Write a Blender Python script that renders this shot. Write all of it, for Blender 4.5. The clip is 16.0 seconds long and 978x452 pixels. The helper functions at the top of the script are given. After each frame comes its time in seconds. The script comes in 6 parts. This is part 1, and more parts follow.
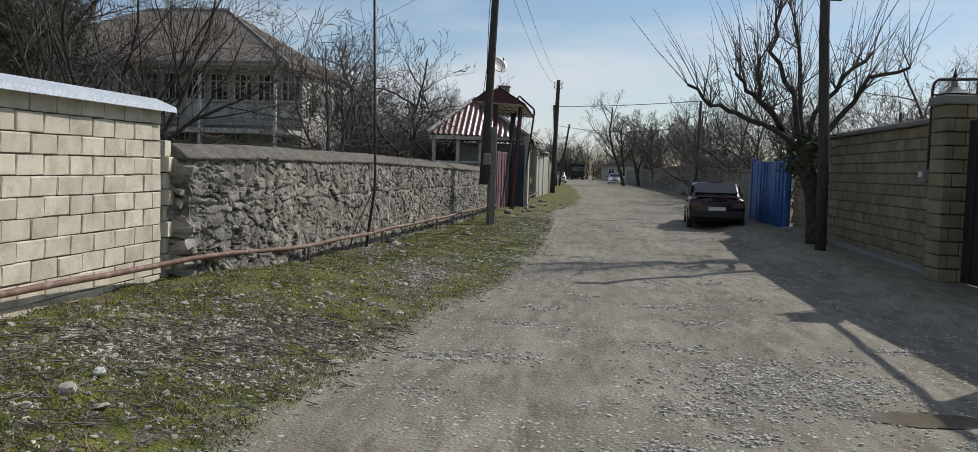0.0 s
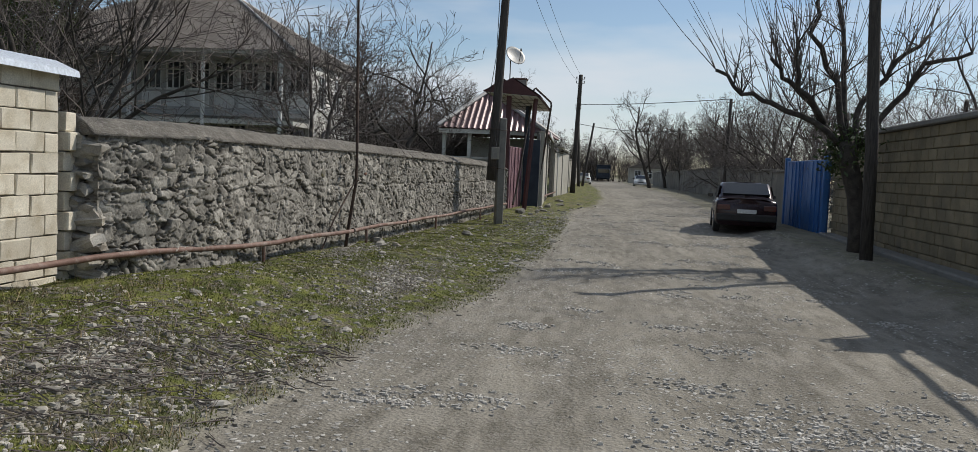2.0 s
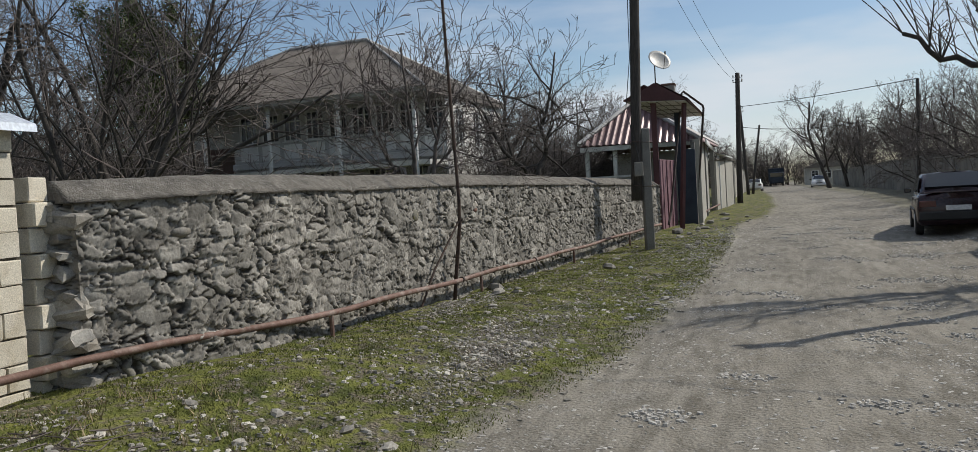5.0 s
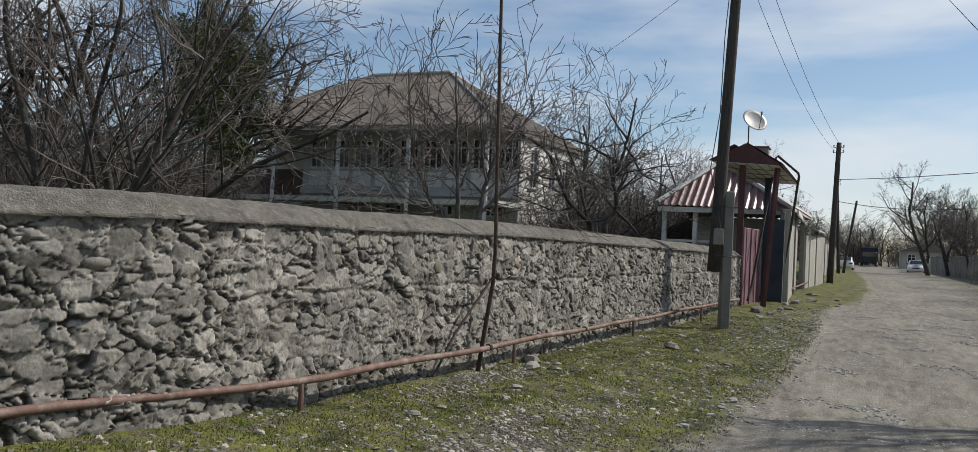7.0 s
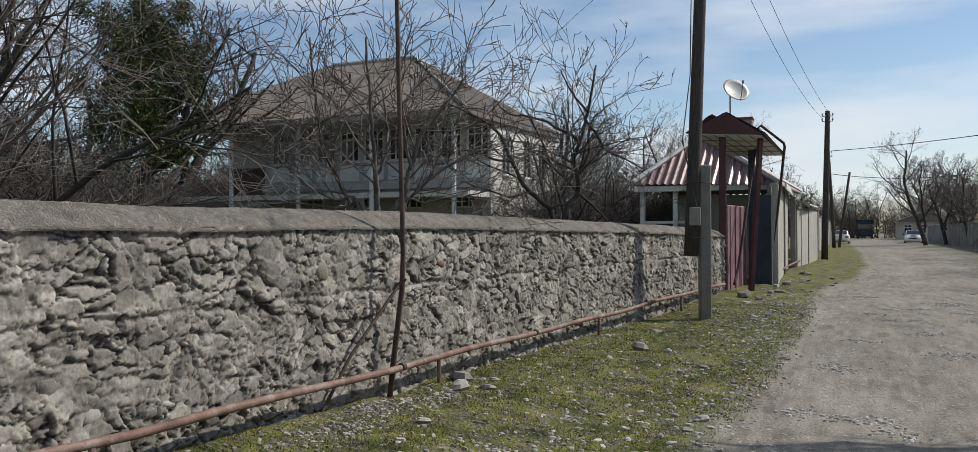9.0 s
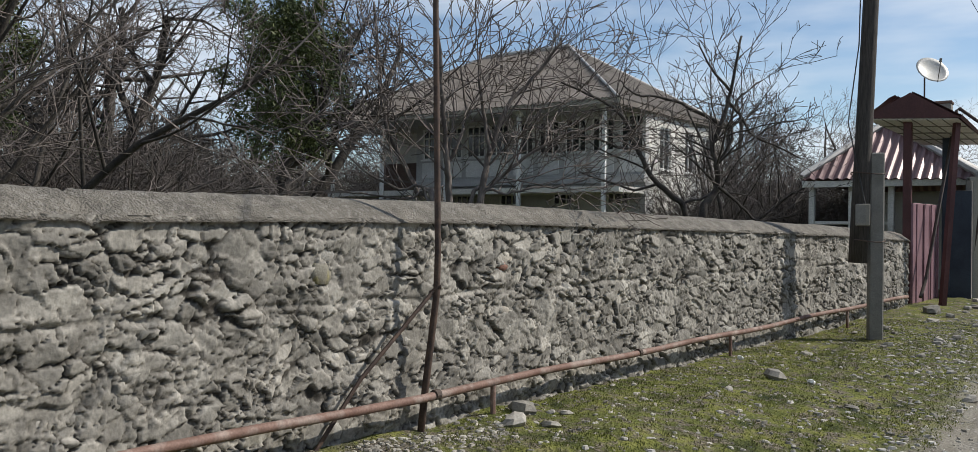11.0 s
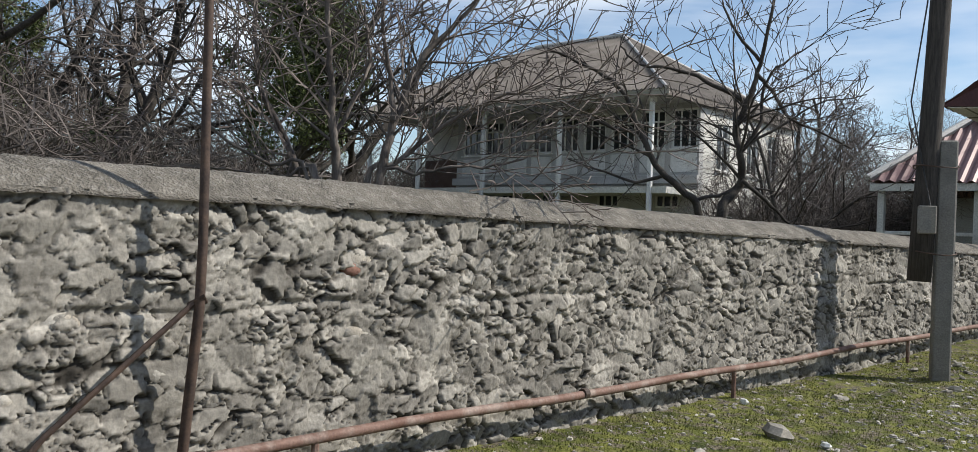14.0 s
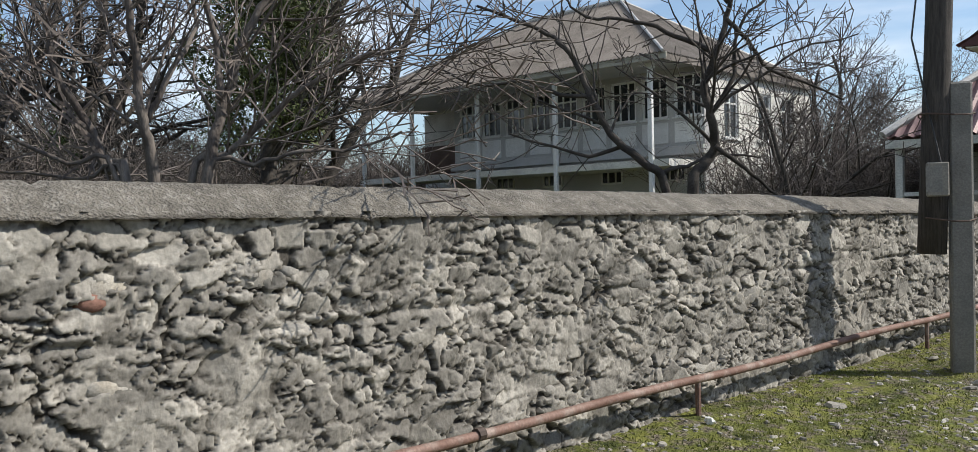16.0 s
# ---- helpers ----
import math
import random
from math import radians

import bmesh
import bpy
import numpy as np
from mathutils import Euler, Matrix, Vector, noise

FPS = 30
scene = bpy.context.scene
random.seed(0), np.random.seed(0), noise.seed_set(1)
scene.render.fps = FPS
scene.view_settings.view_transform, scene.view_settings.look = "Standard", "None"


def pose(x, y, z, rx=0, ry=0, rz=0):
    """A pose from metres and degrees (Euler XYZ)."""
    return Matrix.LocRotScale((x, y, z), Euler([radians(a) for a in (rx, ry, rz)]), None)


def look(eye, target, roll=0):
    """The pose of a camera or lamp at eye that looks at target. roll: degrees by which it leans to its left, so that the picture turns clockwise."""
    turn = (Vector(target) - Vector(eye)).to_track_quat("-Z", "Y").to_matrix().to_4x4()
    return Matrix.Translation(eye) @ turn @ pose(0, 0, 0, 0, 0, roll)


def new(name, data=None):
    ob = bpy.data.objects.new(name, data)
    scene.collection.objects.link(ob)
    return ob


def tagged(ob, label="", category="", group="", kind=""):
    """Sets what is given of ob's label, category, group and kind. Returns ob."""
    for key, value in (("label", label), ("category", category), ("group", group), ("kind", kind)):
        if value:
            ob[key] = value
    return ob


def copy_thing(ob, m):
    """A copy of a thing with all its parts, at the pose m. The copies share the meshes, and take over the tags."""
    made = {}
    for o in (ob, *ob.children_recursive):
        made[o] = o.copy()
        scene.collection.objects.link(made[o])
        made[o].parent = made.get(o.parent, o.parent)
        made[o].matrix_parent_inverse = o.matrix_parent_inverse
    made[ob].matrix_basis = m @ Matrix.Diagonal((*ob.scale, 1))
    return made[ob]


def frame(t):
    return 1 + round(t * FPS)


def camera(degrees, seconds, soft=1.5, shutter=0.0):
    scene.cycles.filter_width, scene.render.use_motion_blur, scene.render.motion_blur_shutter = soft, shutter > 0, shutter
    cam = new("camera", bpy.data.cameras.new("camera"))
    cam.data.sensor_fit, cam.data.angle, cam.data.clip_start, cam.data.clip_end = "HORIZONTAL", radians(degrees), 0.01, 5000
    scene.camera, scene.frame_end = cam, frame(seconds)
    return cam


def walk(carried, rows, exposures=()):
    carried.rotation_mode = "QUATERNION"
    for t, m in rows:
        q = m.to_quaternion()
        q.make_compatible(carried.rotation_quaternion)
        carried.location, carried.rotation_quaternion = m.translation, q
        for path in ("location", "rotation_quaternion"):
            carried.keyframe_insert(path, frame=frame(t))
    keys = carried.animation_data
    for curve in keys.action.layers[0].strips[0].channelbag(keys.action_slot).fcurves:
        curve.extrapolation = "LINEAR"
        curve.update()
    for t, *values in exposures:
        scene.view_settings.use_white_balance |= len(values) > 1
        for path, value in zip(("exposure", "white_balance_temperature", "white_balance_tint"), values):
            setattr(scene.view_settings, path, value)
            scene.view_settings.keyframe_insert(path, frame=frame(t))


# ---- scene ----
cam = camera(59.2, 16.0, soft=0.45)
PATH = [
    (0, (0.693, 1.166, 1.672), (0.519, 3.154, 1.539), 1.6),
    (0.5, (0.741, 1.756, 1.549), (0.572, 3.745, 1.43), 0.7),
    (1, (0.845, 2.217, 1.538), (0.625, 4.202, 1.417), -0.1),
    (1.5, (0.917, 2.793, 1.508), (0.632, 4.769, 1.387), 0.7),
    (2, (1.041, 3.284, 1.525), (0.806, 5.265, 1.392), 2.5),
    (2.5, (1.038, 3.837, 1.52), (0.682, 5.802, 1.404), 0.1),
    (3, (1.054, 4.316, 1.524), (0.576, 6.256, 1.42), -0.8),
    (3.5, (1.109, 4.775, 1.559), (0.687, 6.729, 1.506), 1.9),
    (4, (1.165, 5.335, 1.548), (0.634, 7.262, 1.481), -2.4),
    (4.2, (1.194, 5.486, 1.545), (0.629, 7.403, 1.468), -4.1),
    (6.3, (1.25, 7.297, 1.585), (0.524, 9.16, 1.552), -0.3),
    (6.5, (1.207, 7.522, 1.588), (0.478, 9.384, 1.574), 0.4),
    (7, (1.048, 8.119, 1.682), (0.259, 9.957, 1.711), 2.7),
    (7.5, (1.014, 8.688, 1.612), (0.258, 10.539, 1.651), 2.1),
    (8, (1.042, 9.265, 1.684), (0.296, 11.121, 1.702), 1.2),
    (8.2, (1.057, 9.46, 1.71), (0.308, 11.314, 1.717), -0.5),
    (10.3, (1.178, 11.813, 1.71), (0.344, 13.63, 1.721), 0.8),
    (10.5, (1.218, 12.006, 1.63), (0.277, 13.771, 1.621), -2.4),
    (11, (1.212, 12.49, 1.69), (0.069, 14.131, 1.694), 0.6),
    (11.5, (1.107, 12.971, 1.707), (0.033, 14.658, 1.702), 0.6),
    (12, (1.077, 13.362, 1.663), (-0.103, 14.977, 1.678), 0.1),
    (12.5, (1.01, 13.84, 1.644), (-0.364, 15.293, 1.686), 1.5),
    (13, (0.862, 14.409, 1.655), (-0.385, 15.972, 1.66), 2.7),
    (13.5, (0.992, 14.929, 1.622), (-0.305, 16.452, 1.643), 2.5),
    (14, (1.026, 15.412, 1.621), (-0.267, 16.938, 1.631), 2.2),
    (14.5, (0.986, 15.927, 1.61), (-0.284, 17.472, 1.63), 1.3),
    (15, (0.947, 16.43, 1.568), (-0.407, 17.902, 1.6), 0.5),
    (15.5, (0.883, 16.944, 1.695), (-0.46, 18.425, 1.643), 0.8),
    (16, (0.831, 17.382, 1.707), (-0.519, 18.857, 1.679), -1.3),
]
walk(cam, [(t, look(eye, target, roll)) for t, eye, target, roll in PATH], exposures=[(0.0, -0.02), (4.0, -0.02), (6.5, 0.08), (8.0, 0.12), (10.5, 0.28), (13.0, 0.46), (16.0, 0.60)])

# ---- daylight: sun high to the right ahead, pale blue sky with thin streaked cloud ----
SUN_AZ, SUN_EL = math.atan2(0.74, 0.67), radians(41)
world = bpy.data.worlds.new("sky")
scene.world = world
world.use_nodes = True
wn, wl = world.node_tree.nodes, world.node_tree.links
wn.clear()
sky = wn.new("ShaderNodeTexSky")
sky.sky_type, sky.sun_disc = "NISHITA", False
sky.sun_elevation, sky.sun_rotation = SUN_EL, SUN_AZ
sky.air_density, sky.dust_density, sky.ozone_density = 1.0, 0.25, 2.5
wco = wn.new("ShaderNodeTexCoord")
wmap = wn.new("ShaderNodeMapping")
wmap.inputs["Scale"].default_value = (1.2, 1.0, 5.5)
wmap.inputs["Rotation"].default_value = (0.12, -0.16, 0.0)
wnoise = wn.new("ShaderNodeTexNoise")
wnoise.inputs["Scale"].default_value, wnoise.inputs["Detail"].default_value = 1.9, 6.0
wramp = wn.new("ShaderNodeValToRGB")
wramp.color_ramp.elements[0].position, wramp.color_ramp.elements[1].position = 0.44, 0.66
wramp.color_ramp.elements[0].color, wramp.color_ramp.elements[1].color = (0.05, 0.05, 0.05, 1), (0.85, 0.85, 0.85, 1)
wmix = wn.new("ShaderNodeMix")
wmix.data_type = "RGBA"
wmix.inputs["B"].default_value = (7.4, 7.9, 8.5, 1)
wbg = wn.new("ShaderNodeBackground")
wbg.inputs["Strength"].default_value = 0.092
wout = wn.new("ShaderNodeOutputWorld")
wl.new(wco.outputs["Generated"], wmap.inputs["Vector"])
wl.new(wmap.outputs["Vector"], wnoise.inputs["Vector"])
wl.new(wnoise.outputs["Fac"], wramp.inputs["Fac"])
wl.new(wramp.outputs["Color"], wmix.inputs["Factor"])
wl.new(sky.outputs["Color"], wmix.inputs["A"])
wl.new(wmix.outputs["Result"], wbg.inputs["Color"])
wl.new(wbg.outputs["Background"], wout.inputs["Surface"])

sun = new("sun", bpy.data.lights.new("sun", "SUN"))
sun.data.energy, sun.data.angle, sun.data.color = 3.5, radians(0.55), (1.0, 0.95, 0.87)
SUN_WAY = Vector((math.sin(SUN_AZ) * math.cos(SUN_EL), math.cos(SUN_AZ) * math.cos(SUN_EL), math.sin(SUN_EL)))
sun.matrix_basis = look(SUN_WAY * 60, (0, 0, 0))


# ---- materials ----
def surf(name, a, b, scale=3.0, rough=0.85, metal=0.0, fine=40.0, bump=0.3, depth=0.01, vary=0.15, island=False, stain=None, stain_scale=1.2, stain_amount=0.5, stretch=None, spec=0.35, tone="", joint=None):
    """A procedural surface: two colours over large noise, fine grain, relief, a tint per piece and optional stains."""
    m = bpy.data.materials.new(name)
    m.use_nodes = True
    n, l = m.node_tree.nodes, m.node_tree.links
    p = n["Principled BSDF"]
    p.inputs["Roughness"].default_value, p.inputs["Metallic"].default_value = rough, metal
    p.inputs["Specular IOR Level"].default_value = spec
    geo = n.new("ShaderNodeNewGeometry")
    vec = geo.outputs["Position"]
    if stretch:
        mp = n.new("ShaderNodeMapping")
        mp.inputs["Scale"].default_value = stretch
        l.new(vec, mp.inputs["Vector"])
        vec = mp.outputs["Vector"]
    big = n.new("ShaderNodeTexNoise")
    big.inputs["Scale"].default_value, big.inputs["Detail"].default_value = scale, 5.0
    small = n.new("ShaderNodeTexNoise")
    small.inputs["Scale"].default_value, small.inputs["Detail"].default_value = fine, 6.0
    l.new(vec, big.inputs["Vector"])
    l.new(vec, small.inputs["Vector"])
    ramp = n.new("ShaderNodeValToRGB")
    ramp.color_ramp.elements[0].position, ramp.color_ramp.elements[1].position = 0.32, 0.68
    ramp.color_ramp.elements[0].color, ramp.color_ramp.elements[1].color = (*a, 1), (*b, 1)
    l.new(big.outputs["Fac"], ramp.inputs["Fac"])
    colour = ramp.outputs["Color"]
    if stain:
        st = n.new("ShaderNodeTexNoise")
        st.inputs["Scale"].default_value, st.inputs["Detail"].default_value = stain_scale, 8.0
        sr = n.new("ShaderNodeMapRange")
        sr.inputs["From Min"].default_value, sr.inputs["From Max"].default_value = 0.5, 0.68
        sr.inputs["To Max"].default_value = stain_amount
        mx = n.new("ShaderNodeMix")
        mx.data_type = "RGBA"
        mx.inputs["B"].default_value = (*stain, 1)
        l.new(vec, st.inputs["Vector"])
        l.new(st.outputs["Fac"], sr.inputs["Value"])
        l.new(sr.outputs["Result"], mx.inputs["Factor"])
        l.new(colour, mx.inputs["A"])
        colour = mx.outputs["Result"]
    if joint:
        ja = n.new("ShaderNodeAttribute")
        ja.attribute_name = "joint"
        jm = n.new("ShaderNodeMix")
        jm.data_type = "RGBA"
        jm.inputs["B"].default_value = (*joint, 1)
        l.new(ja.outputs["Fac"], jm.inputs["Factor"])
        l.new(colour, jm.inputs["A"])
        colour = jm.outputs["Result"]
    grain = n.new("ShaderNodeMapRange")
    grain.inputs["From Min"].default_value, grain.inputs["From Max"].default_value = 0.25, 0.75
    grain.inputs["To Min"].default_value, grain.inputs["To Max"].default_value = 0.75, 1.25
    l.new(small.outputs["Fac"], grain.inputs["Value"])
    piece_tint = n.new("ShaderNodeMapRange")
    piece_tint.inputs["To Min"].default_value, piece_tint.inputs["To Max"].default_value = 1 - vary, 1 + vary
    if tone:
        at = n.new("ShaderNodeAttribute")
        at.attribute_name = tone
        l.new(at.outputs["Fac"], piece_tint.inputs["Value"])
    elif island:
        l.new(geo.outputs["Random Per Island"], piece_tint.inputs["Value"])
    else:
        oi = n.new("ShaderNodeObjectInfo")
        l.new(oi.outputs["Random"], piece_tint.inputs["Value"])
    mul = n.new("ShaderNodeMath")
    mul.operation = "MULTIPLY"
    l.new(grain.outputs["Result"], mul.inputs[0])
    l.new(piece_tint.outputs["Result"], mul.inputs[1])
    hsv = n.new("ShaderNodeHueSaturation")
    l.new(mul.outputs["Value"], hsv.inputs["Value"])
    l.new(colour, hsv.inputs["Color"])
    l.new(hsv.outputs["Color"], p.inputs["Base Color"])
    if bump:
        bp = n.new("ShaderNodeBump")
        bp.inputs["Strength"].default_value, bp.inputs["Distance"].default_value = bump, depth
        l.new(small.outputs["Fac"], bp.inputs["Height"])
        l.new(bp.outputs["Normal"], p.inputs["Normal"])
    return m


